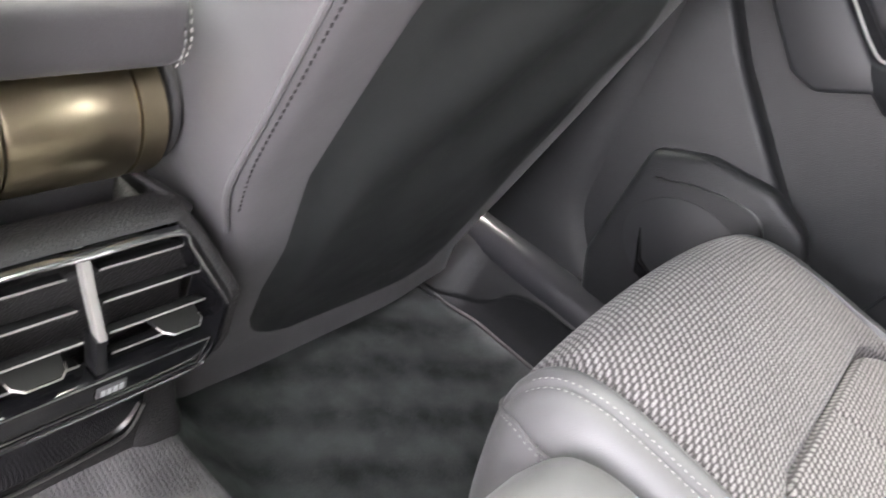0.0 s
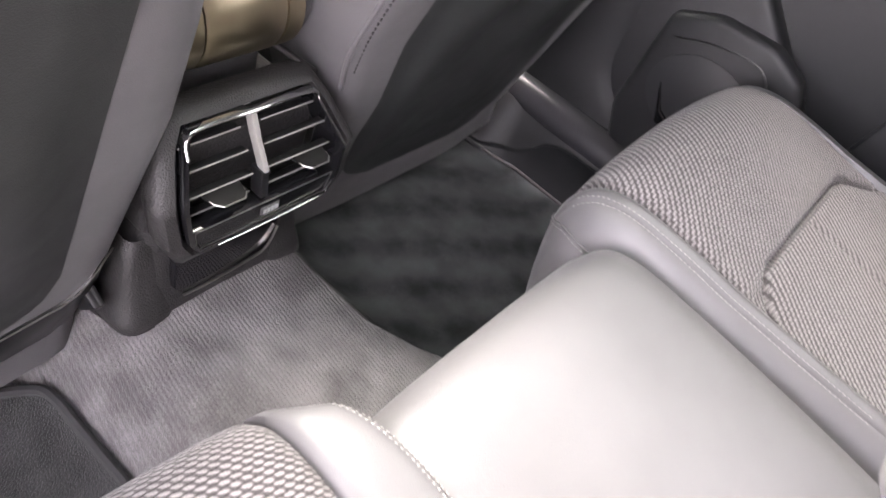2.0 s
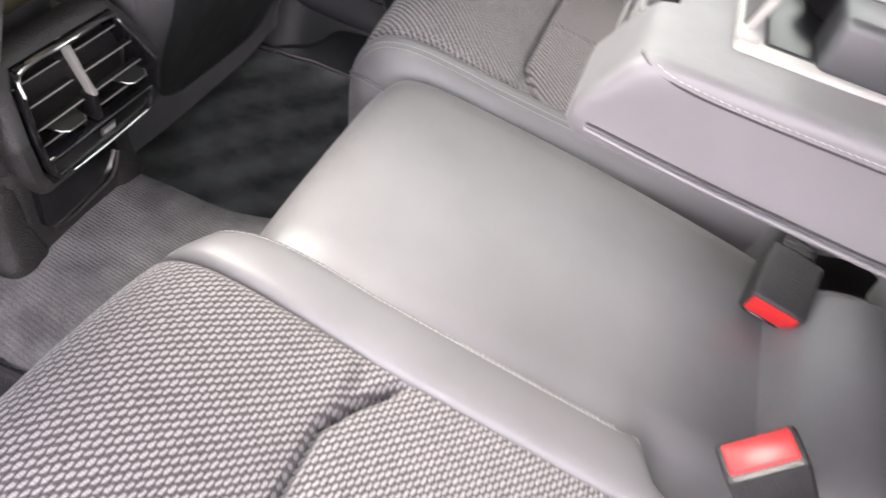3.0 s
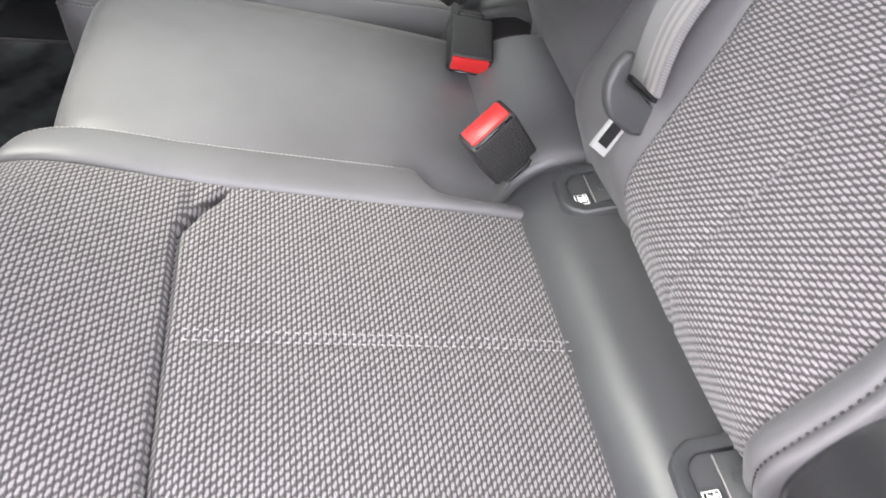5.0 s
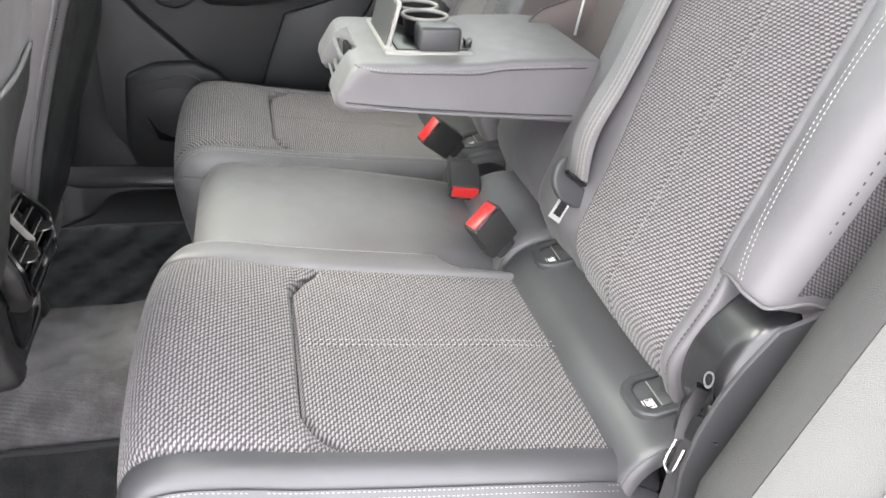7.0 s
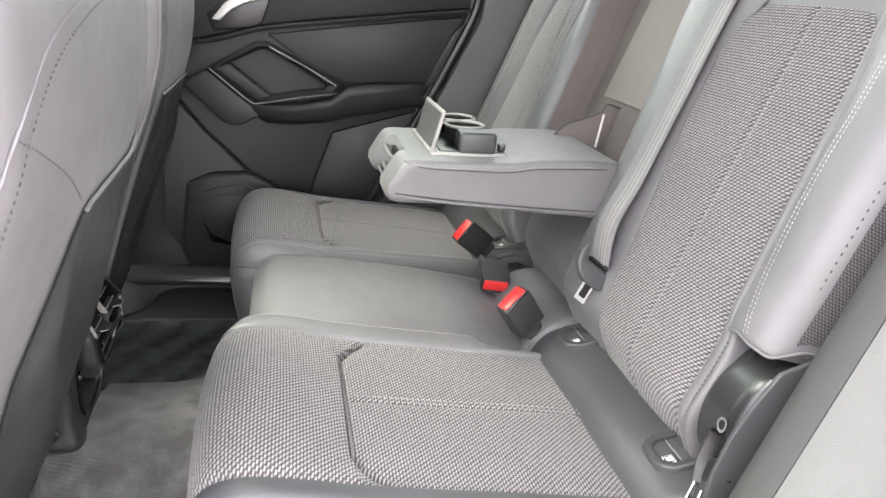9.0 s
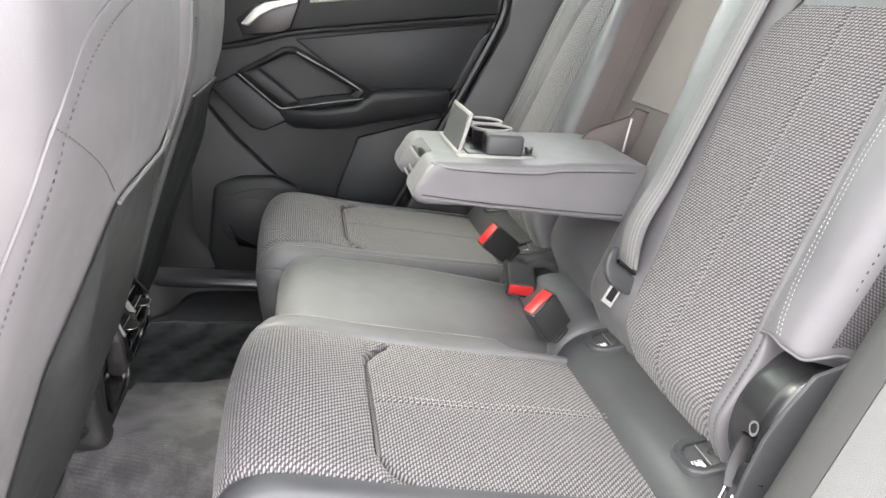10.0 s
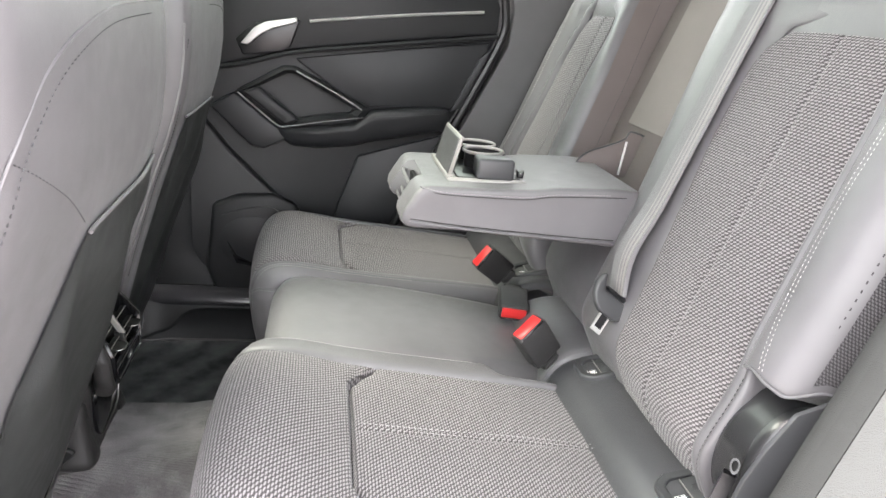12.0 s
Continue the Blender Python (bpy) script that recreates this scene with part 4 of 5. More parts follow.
    part("hinge_strip", box((-0.064, -0.196, 0.6195), (0.10, -0.184, 0.6240), 0.0012), SLAT, holder, "pale hinge strip")
    for cx in (0.018, 0.080):
        ring = [Vector((cx + 0.031 * math.cos(a), -0.252 + 0.031 * math.sin(a), 0.648)) for a in (2 * math.pi * k / 20 for k in range(20))]
        part("cup_ring", tube(ring, 0.0026, 8, True, 0), SLAT, holder, "pale satin cup ring")
        rows = [[Vector((cx + r * math.cos(a), -0.252 + r * math.sin(a), z)) for a in (2 * math.pi * k / 20 for k in range(20))] for r, z in ((0.0295, 0.648), (0.029, 0.624), (0.012, 0.6236))]
        part("cup_wall", grid(rows, close=True), SMOOTH, holder)
    part("side_block", rbox((0.042, 0.056, 0.033), 0.006, 4, pose(-0.047, -0.256, 0.635)), ANCHOR, holder, "rounded dark grey clip block")
    part("latch", prism([(-0.302, 0.622), (-0.294, 0.622), (-0.294, 0.632), (-0.298, 0.628), (-0.303, 0.633)], "x", -0.05, -0.035, 0.0008), SMOOTH, holder, "small black latch")


middle = thing("rear_seat", "middle rear seat in plain grey leather with its armrest folded down", "car seat", group="rear seats")
middle_cushion(middle)
middle_back(middle)
armrest(middle)


# ---- buckles and belts ----
def buckle(at, axis, wide, label):
    """A buckle whose red push end points along axis; wide: the long side of that end."""
    a = Vector(axis).normalized()
    w = (Vector(wide) - a * Vector(wide).dot(a)).normalized()
    n = a.cross(w)
    m = Matrix((w, n, a)).transposed().to_4x4()
    m.translation = Vector(at)
    ob = thing("belt_buckle", label, "belt buckle", group="belt buckles")
    ob.matrix_world = m
    body = part("housing", rbox((0.050, 0.028, 0.064), 0.004, 4, pose(0, 0, -0.032)), PLASTIC, ob)
    part("push_button", rbox((0.0425, 0.0200, 0.008), 0.002, 2, pose(0, 0.0010, -0.0022)), RED, body, "red push button")
    part("slot", rbox((0.042, 0.0022, 0.004), 0.0008, 1, pose(0, -0.0122, -0.0012)), GLOSS, body, "dark tongue slot")
    part("neck", rbox((0.030, 0.016, 0.03), 0.004, 2, pose(0, 0, -0.068)), PLASTIC, ob)
    for k in range(3):
        part("rib", rbox((0.032, 0.018, 0.0025), 0.001, 1, pose(0, 0, -0.064 - 0.006 * k)), PLASTIC, ob)
    return ob


buckle((-0.160, -0.304, 0.429), (-0.22, 0.52, 0.72), (0.35, -0.80, 0.39), "black belt buckle with a red button, standing beside the cushion")
buckle((0.048, -0.341, 0.362), (-0.92, 0.15, -0.25), (0.1, -1.0, 0.0), "black belt buckle with a red button, lying in the middle seat")
buckle((0.168, -0.303, 0.426), (-0.25, 0.66, 0.52), (0.0, -0.5, 0.85), "black belt buckle with a red button beside the far cushion")


def ribbon(points, across, width, thick=0.0014, n=10):
    path = smooth_path(points, n)
    w = Vector(across).normalized()
    rows, uvs, run = [], [], 0.0
    for i, p in enumerate(path):
        d = (path[min(i + 1, len(path) - 1)] - path[max(i - 1, 0)]).normalized()
        ww = (w - d * w.dot(d)).normalized()
        nn = ww.cross(d)
        if i:
            run += (p - path[i - 1]).length
        row, uv = [], []
        for s in (-0.5, -0.25, 0.0, 0.25, 0.5):
            row.append(p + ww * width * s + nn * thick)
            uv.append((width * s, run))
        for s in (0.5, 0.0, -0.5):
            row.append(p + ww * width * s - nn * thick)
            uv.append((width * s, run))
        row.append(row[0])
        uv.append(uv[0])
        rows.append(row)
        uvs.append(uv)
    return grid(rows, uvs)


def belts():
    belt = thing("seat_belt", "grey striped seat belt hanging over the backrest with its tongue", "seat belt")
    def over(x, z, proud):
        return on_back(x, z, proud, -1)
    part("webbing", ribbon([over(-0.174, 1.05, 0.011), over(-0.174, 0.90, 0.011), over(-0.175, 0.80, 0.0115), over(-0.178, 0.717, 0.012), over(-0.186, 0.62, 0.016), over(-0.196, 0.55, 0.026), Vector((-0.207, -0.409, 0.503))], (1, 0, 0), 0.048), BELT, belt, sharp=60)
    part("webbing", ribbon([over(-0.160, 1.05, 0.0085), over(-0.162, 0.90, 0.0085), over(-0.165, 0.80, 0.009), over(-0.170, 0.717, 0.0095), over(-0.180, 0.62, 0.012), over(-0.192, 0.55, 0.021), Vector((-0.205, -0.412, 0.500))], (1, 0, 0), 0.048), BELT, belt, sharp=60)
    p1, p2 = Vector((-0.207, -0.386, 0.518)), Vector((-0.212, -0.434, 0.484))
    mid = (p1 + p2) / 2
    tip = Vector((-0.230, -0.379, 0.455))
    u = (p2 - p1).normalized()
    down = tip - mid
    down = (down - u * down.dot(u)).normalized()
    face = u.cross(down)
    m = Matrix((u, down, face)).transposed().to_4x4()
    m.translation = mid
    body = [(-0.036, -0.016), (-0.030, -0.018), (-0.026, -0.010), (-0.022, -0.001), (0.022, -0.001), (0.026, -0.010), (0.030, -0.018), (0.036, -0.016), (0.038, -0.004), (0.034, 0.009), (0.024, 0.018), (0.012, 0.023), (-0.012, 0.023), (-0.024, 0.018), (-0.034, 0.009), (-0.038, -0.004)]
    bm = prism([(a, 1.2 * b + 0.007) for a, b in body], "z", -0.006, 0.006, 0.0038, 4)
    bm.transform(m)
    part("tongue_grip", bm, ANCHOR, belt, "dark grey plastic tongue grip", sharp=60)
    bm = prism([(-0.022, -0.0005), (0.022, -0.0005), (0.018, 0.0035), (-0.018, 0.0035)], "z", -0.0066, 0.0066, 0.0005, 1)
    bm.transform(m)
    part("belt_slot", bm, SMOOTH, belt, "black belt slot")
    bm = prism([(-0.0060, 0.016), (0.0060, 0.016), (0.0060, 0.0545), (-0.0060, 0.0545)], "z", -0.0008, 0.0008)
    bm.transform(m)
    part("tongue_window", bm, SMOOTH, belt, "black tongue window")
    rows = []
    for a, b in (((-0.0085, 0.016), (-0.0058, 0.016)), ((-0.0085, 0.060), (-0.0058, 0.054)), ((0.0085, 0.060), (0.0058, 0.054)), ((0.0085, 0.016), (0.0058, 0.016))):
        rows.append([m @ Vector((*a, 0.0015)), m @ Vector((*b, 0.0015)), m @ Vector((*b, -0.0015)), m @ Vector((*a, -0.0015)), m @ Vector((*a, 0.0015))])
    part("tongue_plate", grid(rows), SILVER, belt, "steel tongue")
    # side belt anchor by the door opening
    low = thing("seat_belt", "side seat belt with its tongue and plastic loop", "seat belt")
    # a folded fabric loop on a strap; a black disc paints its hole's shade
    axis = Vector((-0.66, 0.52, 0.54)).normalized()
    up = (Vector((0.12, 0, 1)) - axis * (axis.z + 0.12 * axis.x)).normalized()
    over_ = axis.cross(up)
    def eye(r):
        return [Vector((-0.564, -0.3965, 0.4705)) + over_ * (0.72 * r * math.sin(q)) + up * (r * math.cos(q) * (1.0 if math.cos(q) > 0 else 1.5)) for q in (2 * math.pi * k / 28 for k in range(29))]
    rows = []
    for outer, inner in zip(eye(0.0062), eye(0.0042)):
        d = axis * 0.0022
        rows.append([outer + d, outer - d, inner - d, inner + d, outer + d])
    part("loop", grid(rows), PLASTIC_GREY, low, "grey fabric loop")
    rows = [[Vector((-0.564, -0.3965, 0.4695)) for _ in range(29)], [p - axis * 0.001 for p in eye(0.0044)]]
    part("loop_shade", grid(rows), MATTE, low, "black disc for the shade in the loop's hole")
    part("strap", ribbon([(-0.566, -0.392, 0.463), (-0.565, -0.390, 0.452), (-0.566, -0.384, 0.432), (-0.572, -0.380, 0.410)], (0.5, 0.85, 0), 0.013, 0.004), SMOOTH, low, "glossy black strap")
    part("tongue_grip", rbox((0.036, 0.018, 0.026), 0.006, 4, pose(-0.578, -0.392, 0.424, 22, 28, 12)), SMOOTH, low, "black plastic tongue grip")
    part("tongue_grip", tube([(-0.576, -0.400, 0.446), (-0.588, -0.394, 0.438), (-0.600, -0.388, 0.428)], 0.0065, 8), SMOOTH, low, "black plastic tongue grip")
    part("tongue_plate", tube([(-0.574, -0.374, 0.412), (-0.577, -0.366, 0.388), (-0.590, -0.366, 0.388), (-0.588, -0.374, 0.412)], 0.0017, 6, n=3), STEEL, low, "steel tongue")
    part("webbing", ribbon([(-0.584, -0.384, 0.415), (-0.587, -0.377, 0.37), (-0.593, -0.370, 0.28), (-0.600, -0.36, 0.16)], (1, 0.3, 0), 0.024), BELT_DARK, low, "dark webbing", sharp=60)


belts()


# ---- side trim at the near door opening ----
def side_trim():
    trim = thing("wheel_arch_trim", "grey felt and plastic trim beside the backrest", "side trim")
    zs = [0.05 + 0.03 * k for k in range(34)]
    def yl(z):
        return -0.330 - 0.36 * (z - 0.45) if z > 0.40 else -0.312 - 0.16 * (0.40 - z)
    def sheet(cols, name, mat, lab):
        rows = [[Vector((x, yl(z) + dy, z)) for x, dy in cols] for z in zs]
        part(name, grid(rows), mat, trim, lab, sharp=60)
    sheet([(-0.604, -0.15), (-0.612, -0.075), (-0.622, -0.055), (-0.640, -0.040), (-0.665, -0.026), (-0.688, -0.026)], "lining_panel", FELT_SHADED, "felt lining, darkened to carry its shade")
    sheet([(-0.688, -0.027), (-0.694, -0.030), (-0.704, -0.045), (-0.715, -0.070), (-0.722, -0.10)], "felt_panel", FELT, "felt panel in its lit grey")
    frame_ = thing("door_frame", "painted rear door frame with a rubber seal", "door frame", kind="structure")
    for dx, dy, r, mat, lab in ((-0.728, -0.105, 0.010, RUBBER, "grey rubber seal"), (-0.748, -0.125, 0.016, PAINT, "painted flange")):
        part("seal" if mat is RUBBER else "flange", tube([Vector((dx, yl(z) + dy, z)) for z in zs[::3]], r, 10), mat, frame_, lab)
    sheet_rows = [[Vector((x, yl(z) + dy, z)) for x, dy in ((-0.755, -0.13), (-0.80, -0.16), (-0.84, -0.22), (-0.86, -0.32), (-0.865, -0.6))] for z in zs]
    part("body_side", grid(sheet_rows), PAINT, frame_, "painted body side", sharp=60)
    # pillar out of view, added to block light from the left rear
    pillar = [(-0.46, 0.93), (-0.50, 1.28), (-1.30, 1.28), (-1.30, 0.93)]
    part("rear_pillar", prism(pillar, "x", -0.80, -0.61, 0.01), PAINT, frame_, "unseen painted roof pillar that shades the rear bench")
    sill = thing("door_sill", "black plastic door sill trim", "door sill", kind="structure")
    part("cover", prism([(-0.86, -0.05), (-0.84, 0.06), (-0.74, 0.10), (-0.66, 0.09), (-0.63, 0.03), (-0.63, -0.05)], "y", -0.34, 0.62, 0.012), PLASTIC, sill)


side_trim()


# ---- front seats ----
FRONT = [(0.16, 0.345), (0.2, 0.334), (0.3, 0.303), (0.42, 0.266), (0.55, 0.226), (0.65, 0.192), (0.70, 0.178), (0.76, 0.171), (0.82, 0.170), (0.88, 0.176), (0.94, 0.192), (1.0, 0.215)]


def front_seat(side, label):
    seat = thing("front_seat", label, "car seat", group="front seats")
    def X(x):
        return x if side < 0 else -x
    # the outer half reaches to u = -1, the inner half to u = 1
    xc, hw, panel_in = (-0.385, 0.28, 0.715) if side < 0 else (-0.335, 0.268, 0.77)
    def half(z):
        return hw * interp(z, [(0.16, 0.90), (0.25, 0.96), (0.4, 1.0), (0.8, 1.0), (0.88, 0.93), (0.94, 0.78), (1.0, 0.5)])
    zs = [0.125 + 0.0175 * k for k in range(51)]
    us = [-1.0, -0.995, -0.98, -0.95, -0.91, -0.86, -0.8, -0.7, -0.6, -0.45, -0.3, -0.15, 0.0, 0.15, 0.3, 0.45, 0.6, 0.7, 0.8, 0.86, 0.91, 0.95, 0.98, 0.995, 1.0]
    def inner_reach(z):
        return interp(z, [(0.16, 0.293), (0.25, 0.313), (0.42, 0.326), (0.52, 0.318), (0.64, 0.288), (0.8, 0.28), (0.88, 0.26), (1.0, 0.14)])
    def surf(u, z, proud=0.0):
        a = abs(u)
        if u > 0 and side > 0:
            e = 0.003 * smoothstep(0.5, 0.9, a) + 0.010 * max(0.0, (a - 0.93) / 0.07) ** 2
        else:
            e = 0.012 * smoothstep(0.3, 0.85, a) + 0.055 * max(0.0, (a - 0.80) / 0.20) ** 2.4
        reach = half(z)
        if u > 0:
            reach = inner_reach(z) if side < 0 else interp(z, [(0.16, 0.205), (0.25, 0.213), (0.33, 0.221), (0.375, 0.238), (0.42, 0.255), (0.8, 0.255), (0.88, 0.24), (1.0, 0.15)])
        return Vector((X(xc + u * reach), interp(z, FRONT) + e - proud + (0.02 if side > 0 else 0.0), z))
    rows = []
    for z in zs:
        row = [surf(-1, z) + Vector((X(0.012), 0.16, 0)), surf(-1, z) + Vector((X(-0.004), 0.07, 0)), surf(-1, z) + Vector((X(-0.004), 0.02, 0))]
        row += [surf(u, z) for u in us]
        row += [surf(1, z) + Vector((X(0.004), 0.02, 0)), surf(1, z) + Vector((X(0.004), 0.07, 0)), surf(1, z) + Vector((X(-0.012), 0.16, 0))]
        rows.append(row)
    part("backrest", grid(rows), LEATHER, seat, sharp=70)
    # front of the backrest
    rows = [[surf(u, z) + Vector((0, 0.16, 0)) for u in (-0.96, -0.6, -0.2, 0.2, 0.6, 0.96)] for z in zs]
    part("backrest_front", grid(rows), LEATHER, seat, sharp=70)
    # seat-back pocket panel with a curved upper edge
    def top(u):
        return interp(u, [(-0.60, 0.42), (-0.59, 0.51), (-0.555, 0.53), (-0.51, 0.55), (-0.46, 0.58), (-0.42, 0.602), (-0.38, 0.632), (-0.34, 0.648), (-0.28, 0.652), (0.0, 0.653), (0.84, 0.655)])
    rows = []
    for i in range(30):
        row = []
        for k in range(41):
            u = -0.60 + (panel_in + 0.60) * k / 40
            lo = interp(panel_in - u, [(0.0, 0.275), (0.01, 0.250), (0.03, 0.226), (0.06, 0.208), (0.12, 0.190), (0.24, 0.176), (0.36, 0.168), (0.92, 0.162)]) if side > 0 else interp(panel_in - u, [(0.0, 0.275), (0.01, 0.258), (0.03, 0.244), (0.06, 0.234), (0.12, 0.226), (0.8, 0.218)]) + 0.03 * smoothstep(-0.5, -0.6, u)
            z = lo + (top(u) - lo) * i / 29
            edge = min(i, 29 - i, k, 40 - k)
            row.append(surf(u * (0.326 / inner_reach(z) if side < 0 and u > 0 else 1.0), z, 0.0006 + 0.009 * smoothstep(0, 5, edge) + 0.003 * smoothstep(14, 29, i) + 0.006 * smoothstep(0, 6, edge) * math.sin(9 * u + 2.2 * z * 10) * smoothstep(0.25, 0.5, z)))
        rows.append(row)
    part("pocket_panel", grid(rows), PANEL, seat, "dark leatherette pocket panel", sharp=60)
    part("piping", tube([surf(-0.60 + (panel_in + 0.62) * k / 24, top(min(0.84, -0.60 + (panel_in + 0.62) * k / 24)), 0.004) for k in range(5, 25)], 0.0022), LEATHER, seat, "light piping over the pocket")
    # upper seam and its thread
    line = ((-0.94, 0.56), (-0.93, 0.64), (-0.91, 0.695), (-0.885, 0.727), (-0.85, 0.752), (-0.69, 0.792), (-0.50, 0.818), (-0.20, 0.834), (0.3, 0.838), (0.8, 0.836))
    part("piping", tube([surf(u, z, 0.0) for u, z in line], 0.0014), LEATHER, seat)
    part("stitching", stitches([surf(u + 0.03, z - 0.012, 0.0012) for u, z in line[:-1]], 0.0036, 0.0026, 0.0006), THREAD_GREY, seat, "grey thread beside the seam")
    cross = [surf(u, z, 0.0012) for u, z in ((-0.865, 0.740), (-0.75, 0.725), (-0.55, 0.695), (-0.36, 0.660))]
    part("stitching", stitches(cross, 0.0036, 0.0026, 0.0006), THREAD_GREY, seat, "grey thread across the bolster")
    # seam down the inner corner
    if side > 0:
        part("piping", tube([surf(0.992, z, 0.0005) + Vector((-0.001, 0, 0)) for z in (0.37, 0.42, 0.48, 0.56, 0.64, 0.72, 0.80)], 0.0024), LEATHER, seat)
        corner = [surf(0.972, z, 0.0006) for z in (0.395, 0.44, 0.50, 0.56, 0.66, 0.78)]
        part("stitching", stitches(corner, 0.0036, 0.0016, 0.0009), THREAD_DARK, seat, "dark thread beside the corner seam")
    # lower trim, seat pan and slide rails
    rows = []
    for u in [-0.96 + 0.08 * k for k in range(25)]:
        lift = 0.05 * smoothstep(0.70, 0.98, abs(u)) ** 2
        rows.append([surf(u, zz + (lift if k < 3 else 0.3 * lift), p) for k, (zz, p) in enumerate(((0.222, -0.012), (0.214, 0.003), (0.206, 0.005), (0.165, 0.003), (0.158, -0.003), (0.158, -0.06)))])
    if side < 0:
        part("lower_trim", grid(rows), SMOOTH, seat, "black plastic lower trim", sharp=45)
        part("edge_line", tube([surf(u, 0.2155 + 0.05 * smoothstep(0.70, 0.98, abs(u)) ** 2, 0.0035) for u in [-0.92 + 0.092 * k for k in range(21)]], 0.0009, 6, n=2), SATIN, seat, "thin bright edge")
    x0, x1 = sorted((X(xc - 0.225), X(xc + 0.24)))
    part("seat_pan", box((x0, 0.38, 0.13), (x1, 0.86, 0.30), 0.04, 4), PLASTIC, seat, "black plastic seat pan")
    part("seat_cushion", box((x0, 0.40, 0.28), (x1, 0.90, 0.40), 0.04, 4), LEATHER, seat)
    for rx in (-0.54, -0.16):
        part("slide_rail", box((X(rx) - 0.02, 0.47, 0.03), (X(rx) + 0.02, 0.80, 0.14), 0.006), MATTE, seat, "black slide rail")
    part("side_cover", prism([(0.33, 0.20), (0.40, 0.13), (0.55, 0.10), (0.8, 0.10), (0.8, 0.24), (0.45, 0.27)], "x", X(xc + 0.27) - 0.006, X(xc + 0.27) + 0.006, 0.004), SMOOTH, seat, "smooth black side cover")
    return seat


front_seat(-1, "grey leather front seat with a dark seat-back pocket")
front_seat(1, "grey leather front seat on the far side of the console")


# ---- centre console with rear vents ----
def vent_y(z):
    return interp(z, [(0.27, 0.287), (0.29, 0.283), (0.335, 0.286), (0.385, 0.315), (0.40, 0.325)])


def outline(grow):
    g = grow
    pts = [(-0.068 - g, 0.372), (-0.060 - 0.6 * g, 0.384 + 0.5 * g), (0.060 + 0.6 * g, 0.384 + 0.5 * g), (0.068 + g, 0.372), (0.086 + g, 0.335), (0.081 + g, 0.30), (0.069 + 0.6 * g, 0.284 - g), (-0.064 - 0.6 * g, 0.284 - g), (-0.074 - g, 0.298), (-0.080 - g, 0.335)]
    return [(x + 0.002, z) for x, z in pts]


def dense(pts, n=6):
    out = []
    for i, p in enumerate(pts):
        q = pts[(i + 1) % len(pts)]
        out += [(p[0] + (q[0] - p[0]) * k / n, p[1] + (q[1] - p[1]) * k / n) for k in range(n)]
    return out


